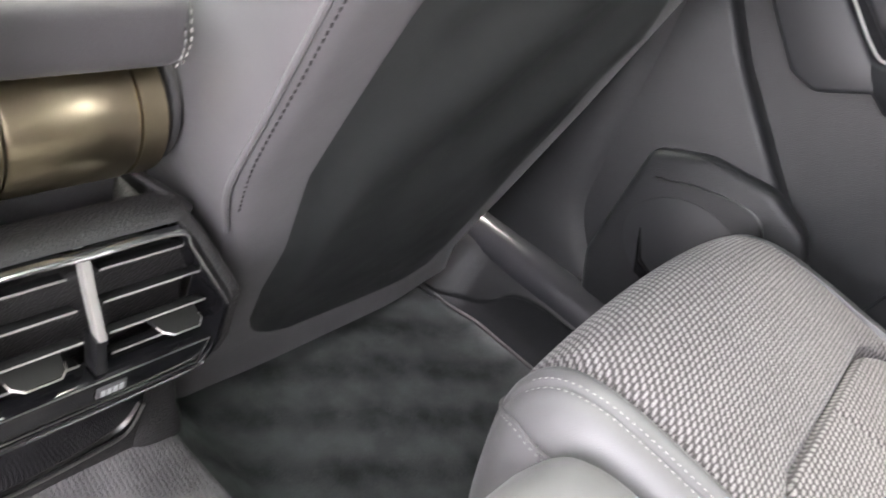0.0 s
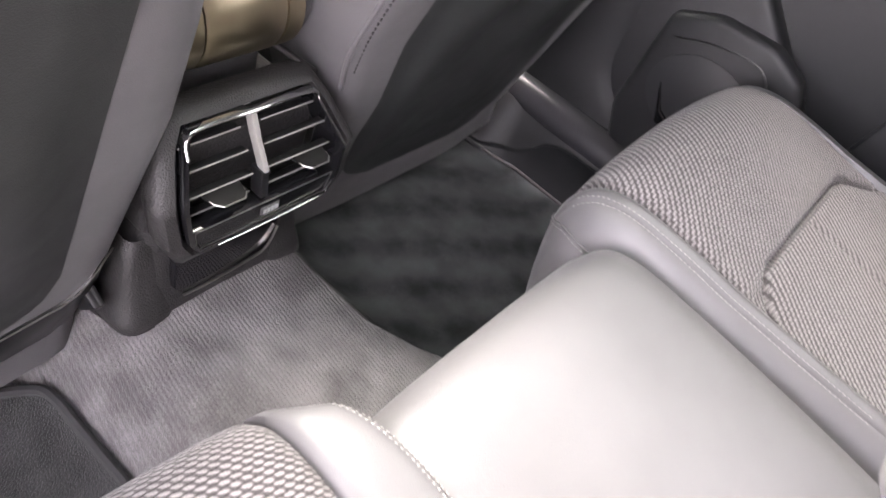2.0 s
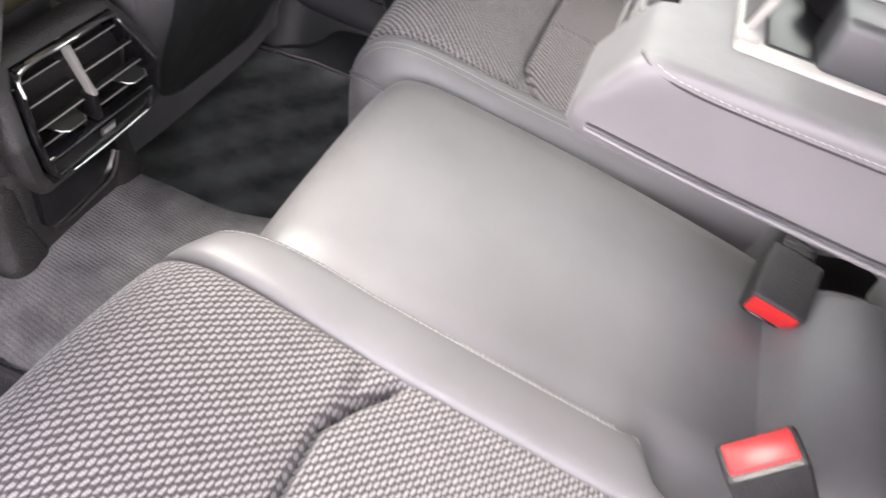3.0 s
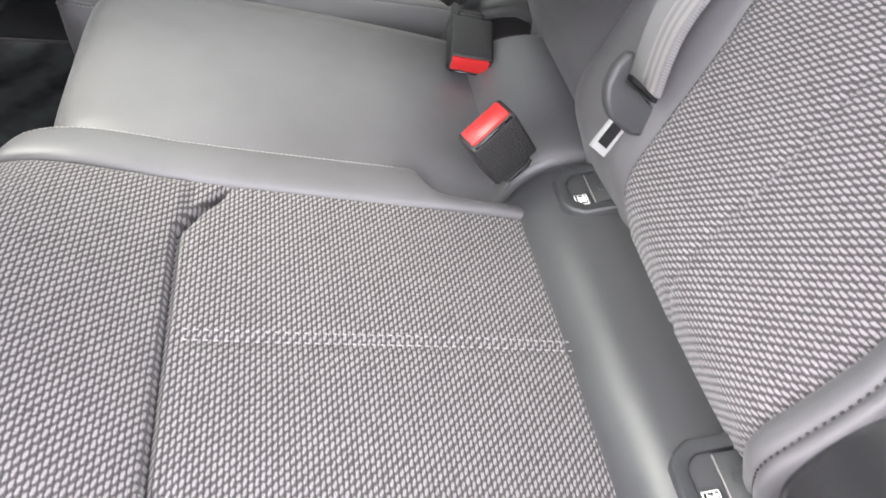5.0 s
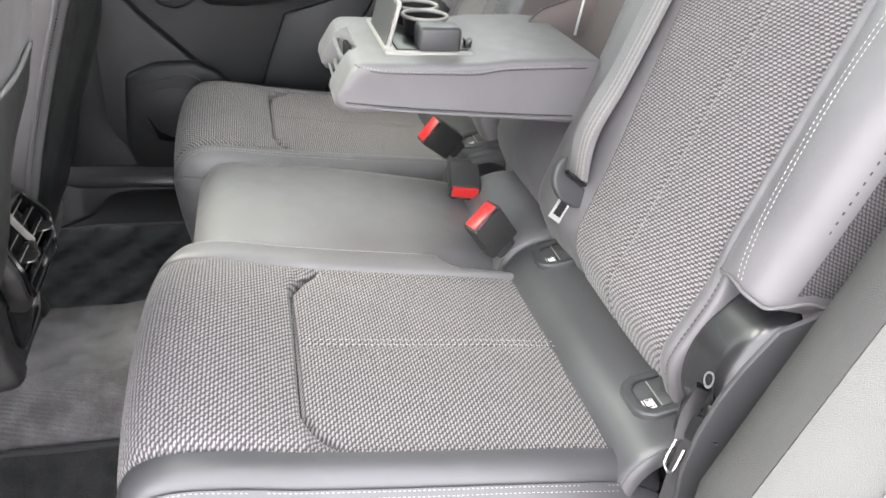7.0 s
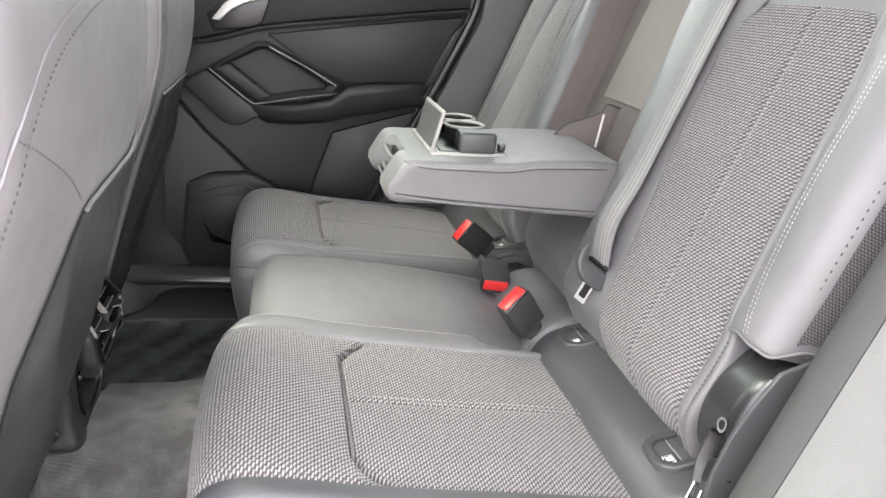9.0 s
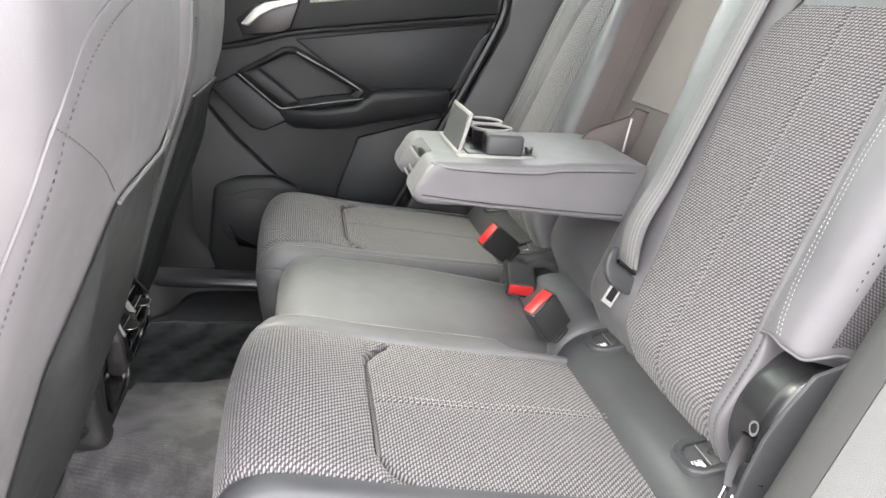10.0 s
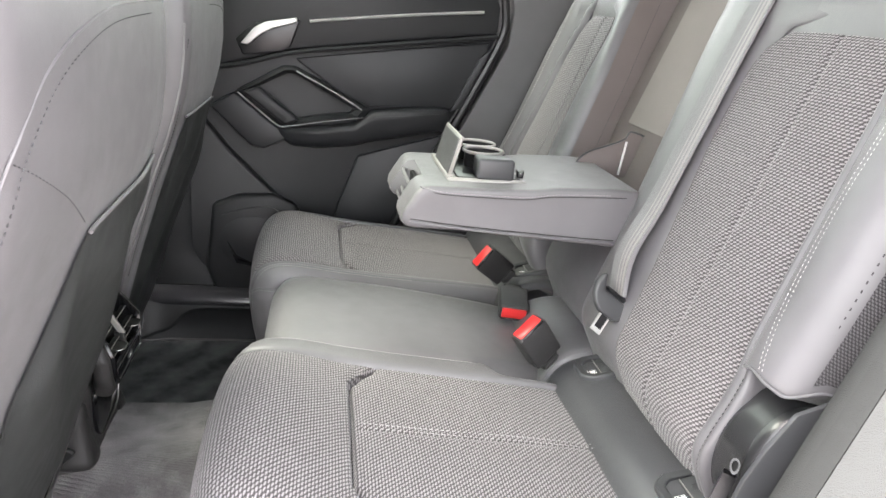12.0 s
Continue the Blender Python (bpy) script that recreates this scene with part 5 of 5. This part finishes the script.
def console():
    con = thing("centre_console", "black grained plastic console end between the front seats", "console")
    # housing behind the vent face
    rows = []
    loops = ((-0.006, 0.030), (0.008, 0.028), (0.014, 0.024), (0.016, 0.014), (0.0155, 0.006), (0.012, 0.0), (0.005, -0.001), (0.001, 0.004))
    for g, off in loops:
        pts = dense(outline(g))
        wide = smoothstep(0.003, 0.012, g)
        rows.append([Vector((x - 0.003 * wide * smoothstep(0.0, -0.06, x), vent_y(z) + off, z)) for x, z in pts])
    part("housing", grid(rows, close=True), PLASTIC, con, sharp=50)
    rows = []
    for g, off in ((0.001, 0.0), (0.0, -0.004), (-0.004, -0.0045), (-0.005, 0.0), (-0.005, 0.03)):
        rows.append([Vector((x, vent_y(z) + off, z)) for x, z in dense(outline(g))])
    vent = part("vent_frame", grid(rows, close=True), GLOSS, con, "gloss black vent frame", sharp=50)
    top = [(x, z) for x, z in ((-0.0665, 0.366), (-0.057, 0.3825), (0.0, 0.3835), (0.060, 0.3825), (0.0685, 0.371), (0.0865, 0.335))]
    bow = []
    for p in smooth_path([(x + 0.001, z, 0) for x, z in top], 6):
        d = (Vector((0.003, 0.335, 0)) - p).normalized()
        bow.append([Vector((p.x + d.x * q, vent_y(p.y + d.y * q) + off, p.y + d.y * q)) for q, off in ((-0.0008, 0.002), (-0.0005, -0.0045), (0.0003, -0.0054), (0.0018, -0.0054), (0.0026, -0.0040), (0.0030, 0.004))])
    part("chrome_trim", grid(bow), CHROME, vent, "bright chrome bow", sharp=30)
    low = [(0.072, 0.2895), (0.066, 0.2845), (0.0, 0.2815), (-0.045, 0.2826)]
    part("chrome_trim", tube([Vector((x + 0.001, vent_y(z) - 0.004, z)) for x, z in low], 0.0009, 8, n=5), CHROME, vent, "thin bright lower line")
    part("vent_back", prism([(x, z) for x, z in outline(-0.004)], "y", 0.335, 0.34), GLOSS, vent, "dark vent depth")
    for lo, hi in ((-0.066, -0.009), (0.011, 0.074)):
        for k, z in enumerate((0.368, 0.351, 0.334, 0.317)):
            grow = 0.004 if k in (1, 2) else 0.0
            y = vent_y(z) + 0.006
            part("slat", rbox((hi - lo + grow, 0.008, 0.0022), 0.001, 2, pose((lo + hi) / 2, y + 0.004, z, -8, 0, 0)), MATTE, vent, "black vent slat")
            part("slat_edge", rbox((hi - lo + grow, 0.0012, 0.0015), 0.0003, 1, pose((lo + hi) / 2, y - 0.0003, z + 0.0010)), SLAT, vent, "pale slat edge")
        z = 0.332
        a, b = (lo + 0.012, lo + 0.042) if lo < 0 else (hi - 0.038, hi - 0.010)
        part("vent_tab", prism([(a, vent_y(z) - 0.007), (a + 0.005, vent_y(z) - 0.012), (b - 0.005, vent_y(z) - 0.012), (b, vent_y(z) - 0.007), (b + 0.003, vent_y(z) + 0.006), (a - 0.003, vent_y(z) + 0.006)], "z", z + 0.0002, z + 0.003, 0.0010), MATTE, vent, "dark adjuster tab")
        part("tab_rim", tube([Vector((x, vent_y(z) + q, z + 0.002)) for x, q in ((a - 0.001, -0.002), (a + 0.0002, -0.0072), (a + 0.005, -0.0125), (b - 0.005, -0.0125), (b - 0.0002, -0.0072), (b + 0.001, -0.002))], 0.0006, 6, n=0), SATIN, vent, "bright tab rim")
    part("vent_divider", prism([(vent_y(0.384) - 0.004, 0.384), (vent_y(0.36) - 0.003, 0.36), (vent_y(0.338) - 0.004, 0.338), (vent_y(0.338) + 0.006, 0.338), (vent_y(0.36) + 0.007, 0.36), (vent_y(0.384) + 0.006, 0.384)], "x", -0.0020, 0.0036, 0.0010), SLAT, vent, "pale vent divider")
    part("vent_divider", prism([(vent_y(0.338) - 0.002, 0.338), (vent_y(0.312) - 0.002, 0.312), (vent_y(0.312) + 0.012, 0.312), (vent_y(0.338) + 0.012, 0.338)], "x", -0.003, 0.0045, 0.001), SMOOTH, vent, "black lower divider")
    part("lower_panel", prism([(-0.066, 0.2875), (-0.070, 0.310), (0.078, 0.310), (0.070, 0.2875)], "y", 0.2805, 0.30, 0.002), GLOSS, vent, "gloss black socket flap")
    part("panel_line", tube([Vector((x, 0.2800, z)) for x, z in ((-0.0645, 0.2895), (-0.068, 0.3095), (0.0755, 0.3095), (0.069, 0.2895), (-0.0645, 0.2895))], 0.0006, 6, n=0), SATIN, vent, "thin bright outline")
    part("socket_sign", rbox((0.020, 0.002, 0.009), 0.0008, 1, pose(0.006, 0.2797, 0.300)), PLASTIC_GREY, vent, "grey sign plate")
    for k in range(4):
        part("sign_bar", rbox((0.0026, 0.001, 0.0045), 0, 1, pose(0.0 + 0.004 * k, 0.2784, 0.300)), SIGN, vent, "pale printed bar")
    # lower part down to the carpet, flared at the foot
    rows = []
    for z, hw, y in ((0.285, 0.080, 0.318), (0.26, 0.082, 0.322), (0.22, 0.086, 0.322), (0.19, 0.092, 0.320), (0.172, 0.100, 0.316), (0.155, 0.105, 0.314)):
        row = []
        for k in range(17):
            a = -1 + k / 8
            row.append(Vector((0.0 + hw * math.copysign(min(1, abs(a) * 1.06), a), y + 0.10 * max(0.0, abs(a) - 0.80) ** 2 * 12, z)))
        row = [Vector((row[0].x - 0.002, 0.6, z))] + row + [Vector((row[-1].x + 0.002, 0.6, z))]
        rows.append(row)
    part("lower_housing", grid(rows), PLASTIC, con, sharp=60)
    for sx in (-1, 1):
        rows = []
        for z, r in ((0.262, 0.012), (0.255, 0.016), (0.235, 0.018), (0.21, 0.020), (0.19, 0.023), (0.176, 0.027), (0.166, 0.029), (0.160, 0.026)):
            rows.append([Vector((sx * 0.077 + r * math.copysign(abs(math.cos(q)) ** 0.6, math.cos(q)), 0.346 + 1.25 * r * math.copysign(abs(math.sin(q)) ** 0.6, math.sin(q)), z)) for q in (2 * math.pi * k / 28 for k in range(28))])
        part("foot", grid(rows, close=True), PLASTIC, con, "rounded flared foot", sharp=60)
    bin_ = [(-0.058, 0.264), (0.060, 0.264), (0.057, 0.222), (0.046, 0.195), (-0.044, 0.187), (-0.055, 0.20)]
    part("lower_bin", prism(bin_, "y", 0.3135, 0.33, 0.002), GLOSS, con, "gloss black lower bin")
    part("bin_line", tube([Vector((x, 0.3125, z)) for x, z in ((-0.046, 0.1885), (-0.02, 0.188), (0.02, 0.191), (0.046, 0.197), (0.057, 0.222))], 0.0014, 6), SATIN, con, "bright curved edge")
    # shoulder, neck, hinge barrel and armrest lid
    part("shoulder", prism([(-0.084, 0.322), (0.084, 0.322), (0.080, 0.60), (-0.080, 0.60)], "z", 0.275, 0.360, 0.007, 3), PLASTIC, con)
    part("rear_deck", box((-0.079, 0.405, 0.345), (0.079, 0.62, 0.402), 0.008), PLASTIC, con, "dark deck under the lid")
    part("side_rib", tube([(0.083, 0.330, 0.381), (0.068, 0.340, 0.392), (0.050, 0.351, 0.405)], 0.0048, 8, squash=0.6), PLASTIC, con, "raised grained rib")
    part("neck", prism([(-0.032, 0.350), (-0.029, 0.425), (0.050, 0.425), (0.053, 0.350)], "y", 0.366, 0.42, 0.003), PLASTIC_GREY, con, "grey plastic neck")
    cap = [(0.380 + 0.043 * math.cos(q), 0.440 + 0.043 * math.sin(q)) for q in (2 * math.pi * k / 28 for k in range(28))]
    part("hinge_cap", prism(cap, "x", 0.066, 0.073, 0.003), PLASTIC_GREY, con, "dark plastic hinge cap")
    for x0, x1, r in ((-0.090, -0.0705, 0.0415), (-0.066, -0.0322, 0.0425), (-0.031, 0.0425, 0.043), (0.0437, 0.0605, 0.0425)):
        rows = []
        for t in (0.0, 0.0, 0.03, 0.97, 1.0, 1.0):
            x = x0 + (x1 - x0) * t
            rows.append([Vector((x, 0.374 + q * math.cos(a), 0.438 + q * math.sin(a))) for q in [r if 0 < t < 1 else r * 0.97] for a in (2 * math.pi * k / 28 for k in range(28))])
        rows[0] = [Vector((x0, 0.374, 0.438)) for _ in range(28)]
        rows[-1] = [Vector((x1, 0.374, 0.438)) for _ in range(28)]
        part("hinge_barrel", grid(rows, close=True), METAL_GOLD_LIT, con, "satin metal hinge barrel", sharp=40)
    lid = part("armrest_lid", box((-0.082, 0.332, 0.479), (0.070, 0.66, 0.527), 0.014, 4), LEATHER, con, "grey leather armrest lid")
    part("lid_base", box((-0.072, 0.40, 0.385), (0.062, 0.64, 0.479), 0.006), SMOOTH, lid, "black plastic box")
    for q in (0.0, 0.006):
        part("stitching", stitches([(0.060 + q, 0.334 + 0.5 * q, 0.482), (0.063 + q, 0.3325 + 0.5 * q, 0.497), (0.061 + q, 0.336 + 0.5 * q, 0.519)], 0.0032, 0.0018, 0.0007), THREAD, lid, "light corner stitching")


console()


# ---- far door ----
def far_door():
    door = thing("rear_door", "closed black rear door with a satin handle strip and pocket", "car door")
    X0 = 0.66
    outline_ = [(0.55, -0.02), (0.55, 0.90), (-0.38, 0.93), (-0.405, 0.86), (-0.40, 0.79), (-0.335, 0.645), (-0.295, 0.57), (-0.22, 0.42), (-0.16, 0.30), (-0.10, 0.12), (-0.08, -0.02)]
    part("inner_panel", prism(outline_, "x", X0 + 0.018, X0 + 0.06, 0.006), DOOR, door)
    upper = [(0.50, 0.66), (0.21, 0.695), (0.065, 0.735), (-0.15, 0.768), (-0.398, 0.803), (-0.400, 0.86), (-0.375, 0.925), (0.50, 0.90)]
    part("upper_panel", prism(upper, "x", X0 - 0.004, X0 + 0.03, 0.007), DOOR, door)
    part("belt_line", tube([(X0 - 0.004, y, z) for y, z in ((0.50, 0.652), (0.21, 0.690), (0.065, 0.729), (-0.15, 0.762), (-0.398, 0.798))], 0.0055, 8), DOOR, door)
    part("trim_strip", tube([(X0 - 0.008, y, z) for y, z in ((0.030, 0.799), (-0.06, 0.812), (-0.22, 0.833), (-0.36, 0.849))], 0.0050, 8, squash=0.7), SILVER, door, "satin metal strip")
    part("handle_cup", prism([(0.190, 0.750), (0.150, 0.786), (0.050, 0.800), (0.070, 0.740), (0.090, 0.728), (0.174, 0.716)], "x", X0 - 0.010, X0 + 0.010, 0.004, 3), SMOOTH, door, "black handle recess")
    lever = [(0.177, 0.742), (0.149, 0.777), (0.125, 0.791), (0.057, 0.805), (0.056, 0.794), (0.108, 0.778), (0.134, 0.764), (0.160, 0.739)]
    part("handle", prism(lever, "x", X0 - 0.028, X0 - 0.016, 0.0030, 3), SILVER, door, "bright pull handle")
    # smooth insert between belt line and armrest
    insert = [(0.06, 0.715), (-0.16, 0.75), (-0.385, 0.782), (-0.325, 0.64), (-0.30, 0.625), (-0.11, 0.618), (-0.10, 0.608)]
    part("insert", prism(insert, "x", X0 + 0.006, X0 + 0.025, 0.004), DOOR_SOFT, door, "dark leather insert")
    part("edge_strip", prism([(-0.362, 0.745), (-0.392, 0.772), (-0.33, 0.628), (-0.302, 0.618)], "x", X0 + 0.002, X0 + 0.02, 0.003), DOOR_SOFT, door, "grey edge strip")
    # pocket frame
    a = [(0.188, 0.637), (0.087, 0.697), (0.060, 0.699), (-0.115, 0.615), (-0.101, 0.592), (-0.006, 0.577), (0.072, 0.562), (0.095, 0.563)]
    b = [(0.150, 0.645), (0.077, 0.683), (0.057, 0.684), (-0.078, 0.612), (-0.068, 0.602), (0.000, 0.592), (0.047, 0.582), (0.064, 0.583)]
    rows = []
    for k, (oa, ob, t) in enumerate(((a, b, 0.0), (a, b, 0.0), (a, b, 0.5), (a, b, 1.0), (a, b, 1.0))):
        x = (X0 + 0.02, X0 - 0.012, X0 - 0.022, X0 - 0.014, X0 + 0.02)[k]
        rows.append([Vector((x, p[0] + (q[0] - p[0]) * t, p[1] + (q[1] - p[1]) * t)) for p, q in zip(oa, ob)])
    part("pocket_frame", grid(rows, close=True), DOOR, door, "black plastic pocket frame", sharp=30)
    part("pocket_trim", tube([(X0 - 0.020, y, z) for y, z in ((0.056, 0.690), (-0.03, 0.648), (-0.094, 0.613))], 0.0022, 6), SILVER, door, "satin trim line")
    part("pocket_trim", tube([(X0 - 0.016, y, z) for y, z in ((0.184, 0.635), (0.140, 0.600), (0.096, 0.566), (0.072, 0.565), (-0.006, 0.580), (-0.098, 0.595))], 0.0015, 6, n=3), SILVER, door, "satin trim line")
    part("pull_grip", prism([(0.174, 0.637), (0.140, 0.651), (0.046, 0.581), (0.080, 0.567)], "x", X0 - 0.026, X0 + 0.006, 0.007, 3), DOOR_SOFT, door, "smooth black pull grip")
    part("frame_shell", prism([(0.245, 0.600), (0.192, 0.634), (0.094, 0.558), (0.060, 0.540), (0.126, 0.508), (0.156, 0.515)], "x", X0 - 0.012, X0 + 0.010, 0.006, 3), DOOR_SOFT, door, "dark lower shell of the pocket")
    # armrest
    rows = []
    for y, zt, zb, reach in ((0.10, 0.560, 0.54, 0.02), (0.06, 0.563, 0.518, 0.045), (0.0, 0.566, 0.516, 0.054), (-0.08, 0.580, 0.526, 0.056), (-0.12, 0.612, 0.537, 0.055), (-0.2, 0.621, 0.553, 0.053), (-0.28, 0.628, 0.572, 0.05), (-0.298, 0.625, 0.565, 0.03), (-0.302, 0.60, 0.59, 0.0)):
        row = []
        for k, h in ((-0.03, 1.0), (0.5, 1.0), (0.85, 0.985), (0.96, 0.93), (1.0, 0.84), (0.985, 0.74), (0.90, 0.45), (0.70, 0.18), (0.45, 0.03), (0.2, 0.0), (-0.03, 0.0)):
            row.append(Vector((X0 + 0.012 - reach * k, y, zb + (zt - zb) * h)))
        rows.append(row)
    part("armrest", grid(rows), DOOR_SOFT, door, "dark leather armrest", sharp=50)
    part("stitching", stitches([(X0 - 0.0465, -0.125, 0.602), (X0 - 0.0435, -0.2, 0.609), (X0 - 0.0385, -0.275, 0.617)], 0.004, 0.002, 0.0009), THREAD_GREY, door, "grey thread along the armrest")
    # lower map pocket and speaker
    lower = [(0.50, 0.56), (0.262, 0.575), (0.20, 0.50), (0.08, 0.385), (0.02, 0.33), (-0.04, 0.25), (-0.06, 0.10), (0.20, 0.09), (0.50, 0.09)]
    part("lower_panel", prism(lower, "x", X0 - 0.012, X0 + 0.03, 0.010, 3), DOOR, door)
    part("map_pocket", prism([(0.24, 0.376), (0.18, 0.402), (0.10, 0.406), (0.05, 0.384), (0.01, 0.314), (0.0, 0.14), (0.22, 0.12), (0.255, 0.22)], "x", X0 - 0.030, X0, 0.012, 3), DOOR, door, "dark pocket front")
    part("pocket_line", tube([(X0 - 0.031, y, z) for y, z in ((0.218, 0.351), (0.17, 0.368), (0.125, 0.376), (0.098, 0.372), (0.080, 0.350), (0.075, 0.31))], 0.0012, 6), DARK_METAL, door, "thin bright line")
    disc = [(0.150 + 0.075 * math.cos(q), 0.290 + 0.06 * math.sin(q)) for q in (2 * math.pi * k / 28 for k in range(28))]
    part("speaker_grille", prism(disc, "x", X0 - 0.0308, X0 - 0.02, 0.0004), DOOR_SOFT, door, "round black speaker grille")
    part("reflector", prism([(0.205, 0.290), (0.185, 0.255), (0.125, 0.225), (0.185, 0.236)], "x", X0 - 0.036, X0 - 0.02, 0.002), GLOSS, door, "gloss black wedge")
    part("shade_panel", prism([(-0.09, 0.50), (-0.29, 0.56), (-0.22, 0.42), (-0.16, 0.30), (-0.03, 0.30), (-0.05, 0.385)], "x", X0 + 0.004, X0 + 0.03, 0.006), DOOR_SOFT, door, "grey lower panel")
    sill = thing("sill_trim", "smooth black sill trim beside the footwell", "sill trim", kind="structure")
    part("rail", tube([(0.642, 0.62, 0.140), (0.641, 0.42, 0.140), (0.640, 0.345, 0.140), (0.638, 0.26, 0.139), (0.637, 0.15, 0.136), (0.637, 0.0, 0.133), (0.637, -0.3, 0.130)], 0.035, 24), RAIL, sill)
    # wall under the rail, creased where the pillar foot swings down to the mat
    rows = []
    for k in range(80):
        y = 0.62 - 0.0122 * k
        fold = interp(y, [(-0.35, 0.126), (0.20, 0.128), (0.25, 0.128), (0.28, 0.124), (0.30, 0.116), (0.315, 0.100), (0.33, 0.083), (0.345, 0.074), (0.37, 0.068), (0.42, 0.062), (0.62, 0.062)])
        out = (fold - 0.062) / 0.066
        bulge = 0.022 * smoothstep(0.355, 0.40, y)
        rows.append([Vector((x - bulge * b, y, z)) for x, z, b in ((0.640, 0.165, 0.0), (0.612, 0.150, 0.1), (0.606, 0.138, 0.3), (0.590 + 0.012 * out, fold + 0.006, 0.8), (0.588 + 0.012 * out, fold + 0.002, 1.0), (0.589 + 0.014 * out, fold - 0.002, 1.0), (0.588 + 0.017 * out, fold - 0.006, 1.0), (0.583 + 0.003 * out, 0.058, 1.0), (0.580, 0.040, 1.0))])
    part("sill_wall", grid(rows), DOOR, sill, "dark wall under the rail", sharp=70)
    pillar = thing("pillar_trim", "black lower pillar trim behind the front seat", "pillar trim", kind="structure")
    rows = []
    for z in [0.155 + 0.012 * k for k in range(12)] + [0.30 + 0.03 * k for k in range(23)]:
        e = 0.075 * smoothstep(0.30, 0.155, z) ** 1.8
        rows.append([Vector((x, y, z)) for x, y in ((0.672, 0.270 - e), (0.660, 0.275 - e), (0.648, 0.288 - e), (0.640, 0.312 - 0.8 * e), (0.637, 0.36 - 0.3 * e), (0.637, 0.50))])
    part("cover", grid(rows), DOOR, pillar, sharp=60)


far_door()


def far_body():
    body = thing("body_side", "painted far body side with the rear quarter trim", "body side", kind="structure")
    part("quarter_trim", prism([(-0.41, 0.95), (-0.43, 0.86), (-0.425, 0.78), (-0.36, 0.64), (-0.32, 0.56), (-0.25, 0.41), (-0.19, 0.28), (-0.9, 0.28), (-0.9, 0.95)], "x", 0.655, 0.70, 0.008), PLASTIC_GREY, body, "dark grey quarter trim")
    part("door_seal", tube([(0.668, y, z) for y, z in ((-0.392, 0.95), (-0.414, 0.86), (-0.41, 0.79), (-0.345, 0.645), (-0.305, 0.565), (-0.23, 0.42), (-0.17, 0.30))], 0.010, 8), SMOOTH, body, "black rubber seal")
    part("outer_skin", box((0.725, -0.95, -0.15), (0.75, 1.4, 0.93), 0.01), PAINT, body)


far_body()
